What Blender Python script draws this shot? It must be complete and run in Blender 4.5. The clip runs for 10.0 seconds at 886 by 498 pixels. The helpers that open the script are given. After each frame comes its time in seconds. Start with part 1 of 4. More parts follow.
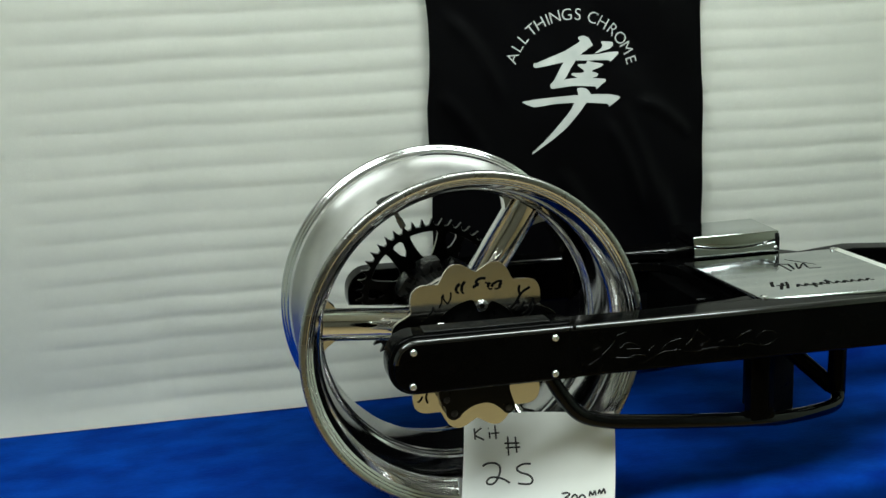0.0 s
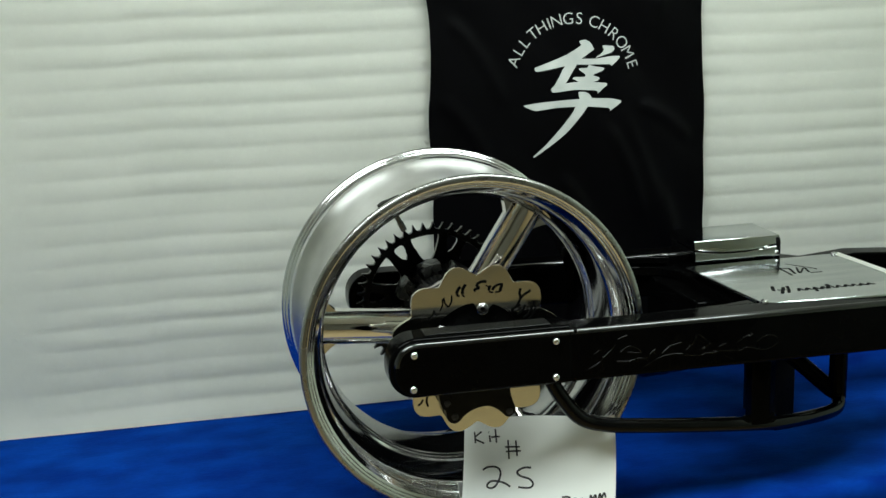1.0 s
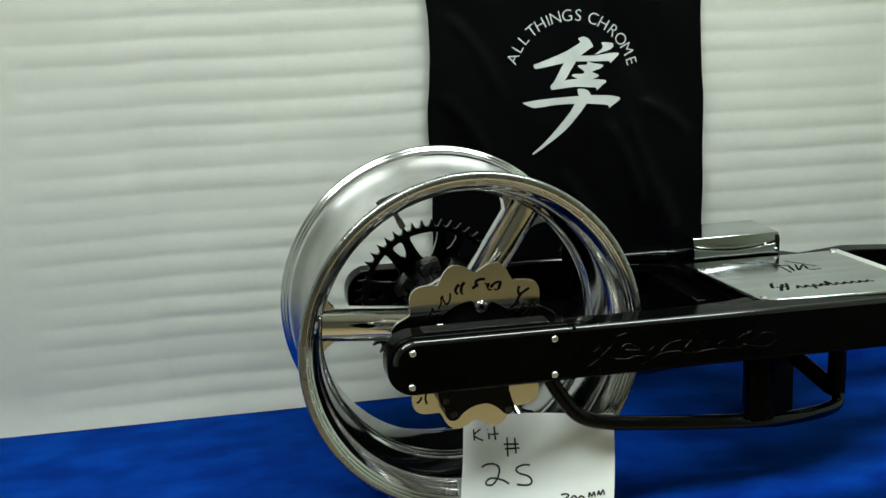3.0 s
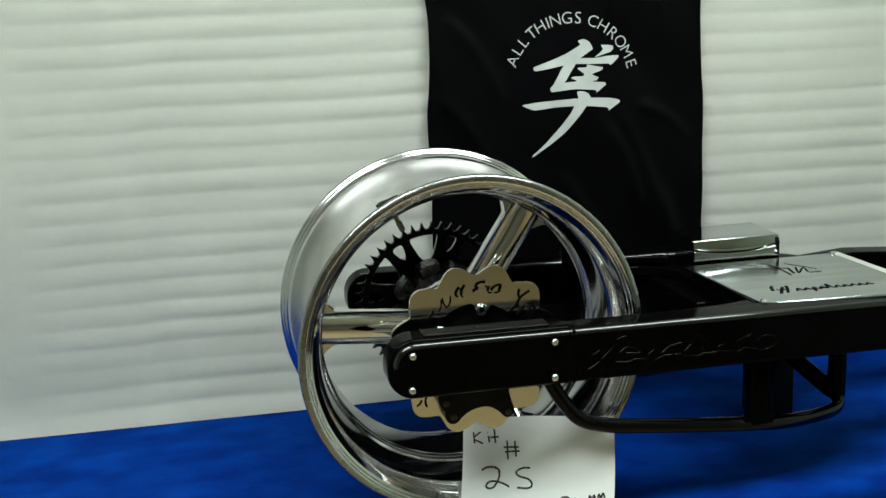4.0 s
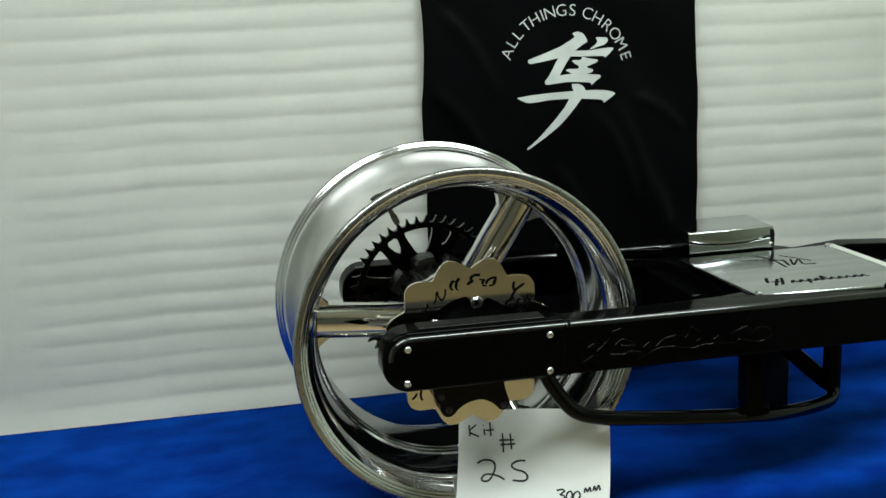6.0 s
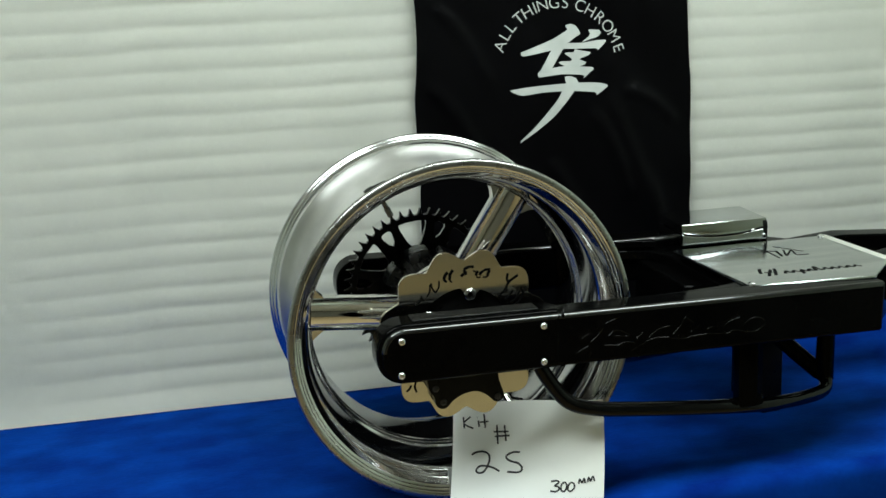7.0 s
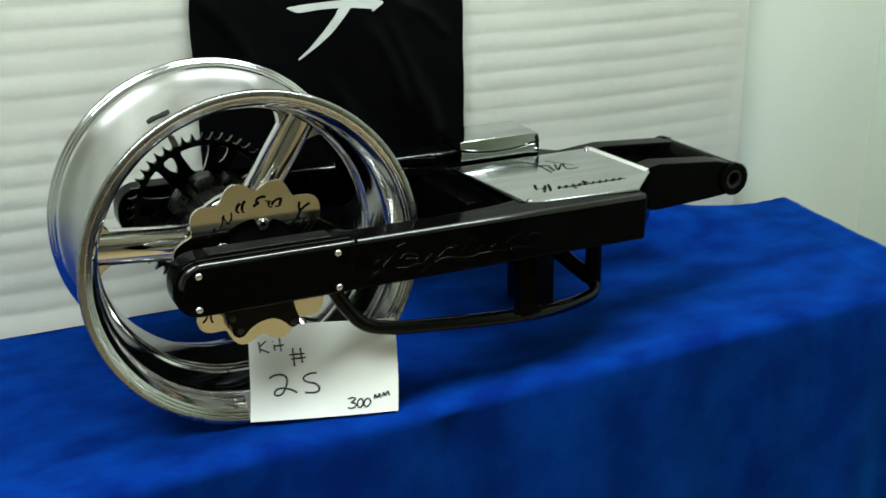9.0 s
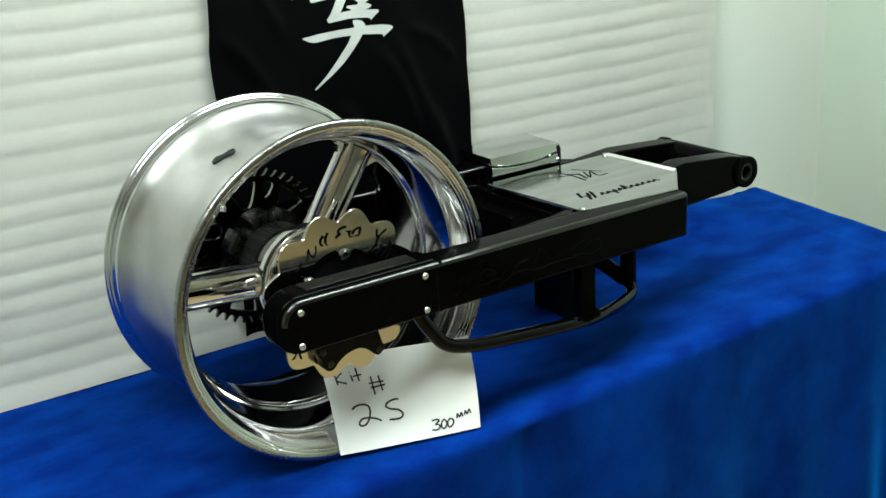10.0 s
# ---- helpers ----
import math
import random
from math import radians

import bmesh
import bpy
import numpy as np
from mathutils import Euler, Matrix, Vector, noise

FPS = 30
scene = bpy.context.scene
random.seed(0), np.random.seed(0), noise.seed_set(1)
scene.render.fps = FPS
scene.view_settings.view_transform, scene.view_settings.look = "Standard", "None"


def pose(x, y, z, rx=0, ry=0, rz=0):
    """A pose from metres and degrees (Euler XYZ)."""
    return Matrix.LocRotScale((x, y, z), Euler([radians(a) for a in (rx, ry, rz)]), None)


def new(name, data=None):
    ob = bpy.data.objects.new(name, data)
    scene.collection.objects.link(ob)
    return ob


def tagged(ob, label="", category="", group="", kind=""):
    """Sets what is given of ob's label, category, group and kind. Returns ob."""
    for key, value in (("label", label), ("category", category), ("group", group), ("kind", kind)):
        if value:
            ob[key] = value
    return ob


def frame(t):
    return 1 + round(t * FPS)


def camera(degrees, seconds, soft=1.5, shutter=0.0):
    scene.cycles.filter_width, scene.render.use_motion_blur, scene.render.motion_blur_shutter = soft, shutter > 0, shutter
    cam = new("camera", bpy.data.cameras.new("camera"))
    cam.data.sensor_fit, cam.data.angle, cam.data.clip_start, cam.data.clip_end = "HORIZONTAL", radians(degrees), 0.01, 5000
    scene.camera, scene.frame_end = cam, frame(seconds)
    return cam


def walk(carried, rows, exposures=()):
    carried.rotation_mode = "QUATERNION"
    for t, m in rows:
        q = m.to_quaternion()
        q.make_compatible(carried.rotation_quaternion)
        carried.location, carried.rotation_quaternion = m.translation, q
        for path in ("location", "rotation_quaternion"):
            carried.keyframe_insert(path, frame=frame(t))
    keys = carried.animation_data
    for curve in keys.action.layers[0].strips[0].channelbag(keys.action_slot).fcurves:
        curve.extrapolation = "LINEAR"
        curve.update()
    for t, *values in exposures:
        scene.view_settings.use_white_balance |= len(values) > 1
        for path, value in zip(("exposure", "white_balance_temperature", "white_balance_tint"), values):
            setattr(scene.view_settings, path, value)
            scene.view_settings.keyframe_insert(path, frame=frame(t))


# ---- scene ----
cam = camera(43.46, 10.0, shutter=0.5)
PATH = [
    (0.0, pose(-0.3564, -1.3968, 0.7359, 76.170, 2.466, -13.313)),
    (0.5, pose(-0.3561, -1.3961, 0.7350, 76.156, 2.531, -13.256)),
    (1.0, pose(-0.3570, -1.3968, 0.7333, 76.432, 2.312, -13.245)),
    (1.5, pose(-0.3571, -1.3948, 0.7344, 76.341, 2.347, -13.270)),
    (2.0, pose(-0.3567, -1.3944, 0.7357, 76.250, 2.363, -13.301)),
    (2.5, pose(-0.3536, -1.3977, 0.7353, 76.204, 2.384, -13.205)),
    (4.0, pose(-0.3553, -1.3950, 0.7374, 76.282, 2.364, -13.285)),
    (4.5, pose(-0.3554, -1.3961, 0.7353, 76.515, 2.404, -13.316)),
    (5.0, pose(-0.3570, -1.3942, 0.7363, 76.577, 2.427, -13.426)),
    (6.5, pose(-0.3513, -1.3941, 0.7352, 75.729, 2.523, -13.521)),
    (7.0, pose(-0.3524, -1.3966, 0.7309, 75.731, 2.694, -13.853)),
    (7.5, pose(-0.3480, -1.3963, 0.7340, 75.289, 3.115, -15.933)),
    (8.0, pose(-0.3407, -1.4031, 0.7369, 74.230, 2.672, -18.660)),
    (8.2, pose(-0.3369, -1.4013, 0.7363, 73.553, 3.112, -20.586)),
    (8.5, pose(-0.3487, -1.3967, 0.7535, 72.815, 3.123, -22.739)),
    (8.7, pose(-0.3565, -1.4160, 0.7440, 71.749, 2.762, -23.307)),
    (8.8, pose(-0.3765, -1.3944, 0.7642, 70.072, 2.549, -25.178)),
    (9.0, pose(-0.4025, -1.3905, 0.7980, 69.329, 0.891, -26.525)),
    (9.2, pose(-0.4596, -1.3665, 0.7981, 70.754, -0.053, -29.185)),
    (9.3, pose(-0.5023, -1.3542, 0.8047, 71.144, -0.083, -31.232)),
    (9.5, pose(-0.5730, -1.3252, 0.8117, 70.840, 1.253, -33.776)),
    (9.6, pose(-0.6037, -1.3009, 0.8017, 71.233, 2.432, -34.351)),
    (9.7, pose(-0.6366, -1.2723, 0.8065, 70.416, 2.960, -34.955)),
    (9.8, pose(-0.6562, -1.2898, 0.7898, 71.002, 4.253, -34.516)),
    (10.0, pose(-0.6729, -1.2488, 0.8133, 69.991, 3.451, -35.255)),
]
walk(cam, PATH, [(0.0, 0.0), (7.5, 0.0), (8.5, 0.08), (9.0, 0.28), (9.5, 0.40), (10.0, 0.38)])

# ---------------------------------------------------------------- world and lamps
world = bpy.data.worlds.new("room_air")
scene.world = world
world.use_nodes = True
world.node_tree.nodes["Background"].inputs[0].default_value = (0.75, 0.8, 0.72, 1)
world.node_tree.nodes["Background"].inputs[1].default_value = 0.05

FLOOR, CEILING = -0.76, 1.75
SLOPE = -0.0573          # the back wall runs a little askew to the wheel's plane
# first two: fluorescents overhead, out of view; third added to brighten the carpet
LAMPS = [(-0.88, -0.62, 38.0), (0.60, -0.36, 33.5), (-0.2, -3.2, 6.0)]
for lx, ly, watts in LAMPS:
    lamp = bpy.data.lights.new("unseen_lamp", "AREA")
    lamp.shape, lamp.size, lamp.size_y, lamp.energy, lamp.color = "RECTANGLE", 1.15, 0.5, watts, (0.885, 1.0, 0.965)
    new("unseen_lamp", lamp).matrix_world = pose(lx, ly, CEILING - 0.012)


# ---------------------------------------------------------------- materials
def material(name, color, rough=0.5, metal=0.0, second=None, scale=8.0, detail=4.0, bump=0.0, bump_scale=60.0, rough_var=0.0,
             sheen=0.0, coat=0.0, stretch=(1, 1, 1), low=0.35, high=0.65, speck=0.0, sheen_tint=None, specular=0.5):
    m = bpy.data.materials.new(name)
    m.use_nodes = True
    nt = m.node_tree
    b = nt.nodes["Principled BSDF"]
    b.inputs["Metallic"].default_value = metal
    b.inputs["Roughness"].default_value = rough
    b.inputs["Base Color"].default_value = (*color, 1)
    geo = nt.nodes.new("ShaderNodeTexCoord")
    mapping = nt.nodes.new("ShaderNodeMapping")
    mapping.inputs["Scale"].default_value = stretch
    nt.links.new(geo.outputs["Object"], mapping.inputs["Vector"])

    def noise_node(s, d):
        n = nt.nodes.new("ShaderNodeTexNoise")
        n.inputs["Scale"].default_value, n.inputs["Detail"].default_value = s, d
        nt.links.new(mapping.outputs[0], n.inputs["Vector"])
        return n

    if second:
        n = noise_node(scale, detail)
        ramp = nt.nodes.new("ShaderNodeMapRange")
        ramp.inputs[1].default_value, ramp.inputs[2].default_value = low, high
        nt.links.new(n.outputs[0], ramp.inputs[0])
        mix = nt.nodes.new("ShaderNodeMix")
        mix.data_type = "RGBA"
        mix.inputs[6].default_value, mix.inputs[7].default_value = (*color, 1), (*second, 1)
        nt.links.new(ramp.outputs[0], mix.inputs[0])
        out = mix.outputs[2]
        if speck:
            fine = noise_node(scale * 14, 3)
            fr = nt.nodes.new("ShaderNodeMapRange")
            fr.inputs[1].default_value, fr.inputs[2].default_value = 0.3, 0.7
            fr.inputs[3].default_value, fr.inputs[4].default_value = 1 - speck, 1 + speck
            nt.links.new(fine.outputs[0], fr.inputs[0])
            mul = nt.nodes.new("ShaderNodeVectorMath")
            mul.operation = "SCALE"
            nt.links.new(out, mul.inputs[0])
            nt.links.new(fr.outputs[0], mul.inputs["Scale"])
            out = mul.outputs[0]
        nt.links.new(out, b.inputs["Base Color"])
    if rough_var:
        n = noise_node(scale * 2.3 + 5, 5)
        r = nt.nodes.new("ShaderNodeMapRange")
        r.inputs[1].default_value, r.inputs[2].default_value = 0.3, 0.7
        r.inputs[3].default_value, r.inputs[4].default_value = max(rough - rough_var, 0.01), rough + rough_var
        nt.links.new(n.outputs[0], r.inputs[0])
        nt.links.new(r.outputs[0], b.inputs["Roughness"])
    if bump:
        n = noise_node(bump_scale, 4)
        bp = nt.nodes.new("ShaderNodeBump")
        bp.inputs["Strength"].default_value, bp.inputs["Distance"].default_value = 1.0, bump
        nt.links.new(n.outputs[0], bp.inputs["Height"])
        nt.links.new(bp.outputs[0], b.inputs["Normal"])
    b.inputs["Sheen Weight"].default_value = sheen
    b.inputs["Sheen Roughness"].default_value = 0.3
    if sheen_tint:
        b.inputs["Sheen Tint"].default_value = (*sheen_tint, 1)
    b.inputs["Coat Weight"].default_value = coat
    b.inputs["Specular IOR Level"].default_value = specular
    b.inputs["Coat Roughness"].default_value = 0.08
    return m


POLISHED = material("polished_aluminium", (0.80, 0.785, 0.775), 0.08, 1.0, rough_var=0.025, scale=6)
SATIN = material("satin_aluminium", (0.66, 0.655, 0.64), 0.36, 1.0, second=(0.45, 0.445, 0.425), scale=7, detail=6, rough_var=0.07, bump=0.00012, bump_scale=15)
SATIN_BSDF = SATIN.node_tree.nodes["Principled BSDF"]        # turned on a lathe: the gloss is drawn out across the fine grooves
TURNED = SATIN.node_tree.nodes.new("ShaderNodeTangent")
TURNED.direction_type, TURNED.axis = "RADIAL", "Y"
SATIN.node_tree.links.new(TURNED.outputs[0], SATIN_BSDF.inputs["Tangent"])
SATIN_BSDF.inputs["Anisotropic"].default_value, SATIN_BSDF.inputs["Anisotropic Rotation"].default_value = 0.82, 0.25
FLANGE = material("turned_aluminium_flange", (0.60, 0.60, 0.60), 0.16, 1.0, rough_var=0.04, scale=9)
INNER = material("polished_rim_inside", (0.69, 0.685, 0.68), 0.09, 1.0, rough_var=0.02, scale=9)
LIP = material("buffed_rim_lip", (0.33, 0.33, 0.315), 0.28, 1.0, rough_var=0.04, scale=12)
STEEL = material("brushed_disc_steel", (0.84, 0.81, 0.72), 0.13, 1.0, rough_var=0.03, scale=20)
BOLT = material("stainless_bolt", (0.75, 0.75, 0.75), 0.22, 1.0, rough_var=0.05, scale=90)
BLACK = material("black_powder_coat", (0.0008, 0.0008, 0.0008), 0.09, 0.0, second=(0.0014, 0.0014, 0.0014), specular=0.035, scale=20, rough_var=0.03)
DULL = material("dull_black_metal", (0.0025, 0.0025, 0.0025), 0.34, 0.0, second=(0.004, 0.004, 0.004), specular=0.12, scale=40, rough_var=0.1, bump=0.0001, bump_scale=300)
GLOSS = material("gloss_black_tube", (0.0008, 0.0008, 0.0008), 0.09, 0.0, second=(0.002, 0.002, 0.002), specular=0.16, scale=30, rough_var=0.03)
# the black coat again, specular raised to put a highlight on the top edges
GLINT = material("black_edge_glint", (0.0015, 0.0015, 0.0015), 0.12, 0.0, second=(0.004, 0.004, 0.004), specular=0.85, scale=60, rough_var=0.05)
SCUFFED = material("scuffed_black_metal", (0.004, 0.004, 0.004), 0.38, 0.0, second=(0.09, 0.09, 0.085), specular=0.2, scale=170, low=0.62, high=0.8, rough_var=0.15, bump=0.0005, bump_scale=260)
LUG = material("satin_black_casting", (0.005, 0.005, 0.005), 0.3, 0.0, second=(0.009, 0.009, 0.008), specular=0.45, scale=50, rough_var=0.08, bump=0.0002, bump_scale=200)
EDGE = material("bare_sprocket_edge", (0.15, 0.15, 0.145), 0.28, 1.0, rough_var=0.05, scale=80)
GREY = material("grey_hub_metal", (0.035, 0.034, 0.036), 0.42, 0.6, second=(0.06, 0.058, 0.06), scale=60)
PLATE = material("polished_cover_plate", (0.64, 0.66, 0.66), 0.14, 1.0, second=(0.50, 0.53, 0.54), rough_var=0.05, scale=16, stretch=(0.35, 3, 1), bump=0.00003, bump_scale=200)
ETCH = material("etched_black", (0.002, 0.002, 0.002), 0.6, specular=0.03)
BILLET_METAL = material("polished_billet", (0.56, 0.58, 0.585), 0.06, 1.0, rough_var=0.05, scale=14, stretch=(0.3, 4, 1))
VELVET = material("blue_velvet", (0.0002, 0.0125, 0.135), 0.9, 0.0, second=(0.0006, 0.033, 0.250), scale=17, detail=7, sheen=1.0, low=0.36, high=0.72,
                  speck=0.06, bump=0.0004, bump_scale=180, sheen_tint=(0.0, 0.27, 1.0), specular=0.03, stretch=(0.6, 1.0, 0.5))
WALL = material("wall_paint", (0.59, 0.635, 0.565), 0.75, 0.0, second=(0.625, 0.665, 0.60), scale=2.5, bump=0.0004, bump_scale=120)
TAUPE = material("grey_taupe_paint", (0.17, 0.165, 0.13), 0.75, 0.0, second=(0.20, 0.195, 0.155), scale=2.0)
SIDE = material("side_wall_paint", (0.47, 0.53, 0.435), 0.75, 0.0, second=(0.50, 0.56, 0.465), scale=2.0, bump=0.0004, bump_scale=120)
FABRIC = material("white_pleated_fabric", (0.815, 0.811, 0.750), 0.85, 0.0, second=(0.77, 0.771, 0.710), scale=4, bump=0.00012, bump_scale=420, speck=0.01)
CARPET = material("tan_carpet", (0.40, 0.295, 0.148), 0.95, 0.0, second=(0.455, 0.34, 0.174), scale=30, bump=0.002, bump_scale=500, speck=0.2)
CEIL = material("ceiling_tile", (0.75, 0.76, 0.72), 0.9, 0.0, second=(0.70, 0.71, 0.68), scale=40, bump=0.001, bump_scale=300)
BASE = material("dark_vinyl_baseboard", (0.10, 0.10, 0.085), 0.5, 0.0, second=(0.13, 0.13, 0.11), scale=12)
CLOTH = material("black_banner_cloth", (0.0014, 0.0013, 0.0018), 0.44, 0.0, second=(0.0026, 0.0025, 0.0032), scale=5, bump=0.0003, bump_scale=900, specular=0.10)
PRINT = material("white_banner_print", (0.42, 0.44, 0.42), 0.7, 0.0, second=(0.48, 0.49, 0.47), scale=30, bump=0.0002, bump_scale=900)
PAPER = material("white_paper", (0.88, 0.89, 0.86), 0.7, 0.0, second=(0.85, 0.86, 0.83), scale=14, bump=0.0002, bump_scale=80)
INK = material("black_marker_ink", (0.015, 0.015, 0.018), 0.5)
RUBBER = material("black_rubber", (0.008, 0.008, 0.007), 0.8, 0.0, second=(0.03, 0.03, 0.027), scale=150, specular=0.15, bump=0.0006, bump_scale=400)
LIT_BEVEL = material("lit_bevel_metal", (0.86, 0.86, 0.82), 0.5, 1.0, rough_var=0.05, scale=60)
WOOD = material("folding_table_laminate", (0.35, 0.30, 0.22), 0.5, 0.0, second=(0.30, 0.25, 0.18), scale=12)


# ---------------------------------------------------------------- building helpers
def mesh_of(name, bm, mats, smooth=35):
    me = bpy.data.meshes.new(name)
    bmesh.ops.recalc_face_normals(bm, faces=bm.faces)
    bm.to_mesh(me)
    bm.free()
    for m in mats if isinstance(mats, (list, tuple)) else [mats]:
        me.materials.append(m)
    if smooth:
        me.shade_smooth()
        me.set_sharp_from_angle(angle=radians(smooth))
    return me


def thing(name, label, category, at=(0, 0, 0), group="", kind=""):
    ob = new(name)
    ob.location = at
    ob.empty_display_size = 0.05
    return tagged(ob, label, category, group, kind)


def part(name, bm, mats, parent, label="", smooth=35):
    """Links bm, made in world coordinates, as one mesh under a thing or a part."""
    ob = new(name, mesh_of(name, bm, mats, smooth))
    ob.parent = parent
    if parent.type == "EMPTY":
        ob.matrix_parent_inverse = Matrix.Translation(-parent.location)
    if mats in (BLACK, PLATE, [BLACK, GLINT], [BLACK, BLACK]) or name in ("billet_block", "cap"):
        even = ob.modifiers.new("even_normals", "WEIGHTED_NORMAL")
        even.keep_sharp = True
    return tagged(ob, label)


def solid(name, bm, mats, label, category, kind="", smooth=35):
    return tagged(new(name, mesh_of(name, bm, mats, smooth)), label, category, "", kind)


def bevelled(bm, width, segments=2, angle=30):
    if width:
        edges = [e for e in bm.edges if len(e.link_faces) == 2 and e.calc_face_angle(0) > radians(angle)]
        bmesh.ops.bevel(bm, geom=edges, offset=width, segments=segments, profile=0.6, affect="EDGES", clamp_overlap=True)
    return bm


def block(x0, x1, y0, y1, z0, z1, bevel=0.0, m=None, segments=3):
    b = bmesh.new()
    bmesh.ops.create_cube(b, size=1, matrix=Matrix.LocRotScale(((x0 + x1) / 2, (y0 + y1) / 2, (z0 + z1) / 2), None, (x1 - x0, y1 - y0, z1 - z0)))
    bevelled(b, bevel, segments)
    if m:
        bmesh.ops.transform(b, matrix=m, verts=b.verts)
    return b


def prism(outline, a0, a1, bevel=0.0, axis="y", m=None):
    """An outline in (x, z) pushed through from y = a0 to a1, or in (x, y) from z = a0 to a1."""
    b = bmesh.new()
    at = (lambda u, v, w: (u, w, v)) if axis == "y" else (lambda u, v, w: (u, v, w))
    low = [b.verts.new(at(u, v, a0)) for u, v in outline]
    high = [b.verts.new(at(u, v, a1)) for u, v in outline]
    b.faces.new(low), b.faces.new(high)
    for i in range(len(outline)):
        j = (i + 1) % len(outline)
        b.faces.new((low[i], low[j], high[j], high[i]))
    bmesh.ops.recalc_face_normals(b, faces=b.faces)
    bevelled(b, bevel, 3, 40)
    if m:
        bmesh.ops.transform(b, matrix=m, verts=b.verts)
    return b


def lathe(profile, centre, n=128, closed=True, m=None):
    """Turns a (y, radius) profile round the axis through centre that runs along y."""
    b = bmesh.new()
    rings = []
    for y, r in profile:
        if r < 1e-6:
            rings.append([b.verts.new((centre[0], centre[1] + y, centre[2]))])
        else:
            rings.append([b.verts.new((centre[0] + r * math.cos(2 * math.pi * i / n), centre[1] + y, centre[2] + r * math.sin(2 * math.pi * i / n))) for i in range(n)])
    pairs = list(zip(rings, rings[1:])) + ([(rings[-1], rings[0])] if closed else [])
    for p, q in pairs:
        for i in range(n):
            j = (i + 1) % n
            face = [p[i % len(p)], p[j % len(p)], q[j % len(q)], q[i % len(q)]]
            face = list(dict.fromkeys(face))
            if len(face) > 2:
                b.faces.new(face)
    if m:
        bmesh.ops.transform(b, matrix=m, verts=b.verts)
    return b


def smooth_line(points, steps=8):
    """A Catmull-Rom line through the points."""
    p = [Vector(q) for q in points]
    p = [2 * p[0] - p[1]] + p + [2 * p[-1] - p[-2]]
    out = []
    for i in range(1, len(p) - 2):
        for s in range(steps):
            t = s / steps
            out.append(0.5 * (2 * p[i] + (p[i + 1] - p[i - 1]) * t + (2 * p[i - 1] - 5 * p[i] + 4 * p[i + 1] - p[i + 2]) * t * t
                              + (3 * p[i] - p[i - 1] - 3 * p[i + 1] + p[i + 2]) * t ** 3))
    return out + [p[-2]]


def tube(points, radius, n=16, bm=None, flat=1.0, up=(0, 1, 0.01)):
    b = bm or bmesh.new()
    rings = []
    for i, p in enumerate(points):
        d = (points[min(i + 1, len(points) - 1)] - points[max(i - 1, 0)]).normalized()
        side = d.cross(Vector(up)).normalized()
        top = side.cross(d).normalized()
        rings.append([b.verts.new(p + radius * (math.cos(2 * math.pi * k / n) * side + flat * math.sin(2 * math.pi * k / n) * top)) for k in range(n)])
    for p, q in zip(rings, rings[1:]):
        for k in range(n):
            b.faces.new((p[k], p[(k + 1) % n], q[(k + 1) % n], q[k]))
    b.faces.new(rings[0]), b.faces.new(rings[-1])
    return b


def button_bolt(centre, r, h, parent, label="", out=-1, mat=None):
    """A dome-headed bolt with a hex socket, facing along y."""
    prof = [(0, 0.0001), (0, r)] + [(out * h * math.sin(a), r * (0.45 + 0.55 * math.cos(a))) for a in (0.3, 0.7, 1.1, 1.5)] + [(out * h, r * 0.42), (out * h * 0.4, r * 0.40), (out * h * 0.4, 0.0)]
    return part("bolt", lathe(prof, centre, 24, False), mat or BOLT, parent, label)


def rounded(x0, x1, z0, z1, rl, rr, n=10):
    """A rectangle's outline with left corners of radius rl and right corners of radius rr."""
    out = []
    for cx, cz, r, a0 in ((x1 - rr, z1 - rr, rr, 0), (x0 + rl, z1 - rl, rl, 90), (x0 + rl, z0 + rl, rl, 180), (x1 - rr, z0 + rr, rr, 270)):
        for i in range(n + 1):
            a = radians(a0 + 90 * i / n)
            out.append((cx + r * math.cos(a), cz + r * math.sin(a)))
    clean = [out[0]]
    for p in out[1:]:
        if (Vector(p) - Vector(clean[-1])).length > 1e-5:
            clean.append(p)
    return clean


def soft_bar(x0, x1, z0, z1, rl, rr, y0, y1, edge, m, steps=4):
    """A bar along x with rounded corners at both ends and an evenly rounded edge round both faces."""
    b = bmesh.new()
    rings = []
    for k in range(2 * steps + 2):
        front = k <= steps
        a = math.pi / 2 * ((k if front else 2 * steps + 1 - k) / steps)
        d, y = edge * (1 - math.sin(a)), edge * (1 - math.cos(a))
        o = rounded(x0 + d, x1 - d, z0 + d, z1 - d, max(rl - d, 0.0008), max(rr - d, 0.0008), 8)
        rings.append([b.verts.new((u, y0 + y if front else y1 - y, v)) for u, v in o])
    for k, (p, q) in enumerate(zip(rings, rings[1:])):
        for i in range(len(p)):
            f = b.faces.new((p[i], p[(i + 1) % len(p)], q[(i + 1) % len(p)], q[i]))
            f.material_index = 1 if k != steps and 6 <= i <= 16 else 0      # a glossier black on the top edges stands in for the lamps' highlight
    b.faces.new(rings[0]), b.faces.new(rings[-1])
    bmesh.ops.transform(b, matrix=m, verts=b.verts)
    return b


def wall_y(x):
    return 0.472 + SLOPE * x


# ---------------------------------------------------------------- the room
def wall_slab(name, label, p, q, z0, z1, thick, mat):
    d = Vector((q[0] - p[0], q[1] - p[1], 0)).normalized()
    n = Vector((-d.y, d.x, 0)) * thick
    o = [(p[0], p[1]), (q[0], q[1]), (q[0] + n.x, q[1] + n.y), (p[0] + n.x, p[1] + n.y)]
    return solid(name, prism(o, z0, z1, 0.0, "z"), mat, label, "wall", "structure", 0)


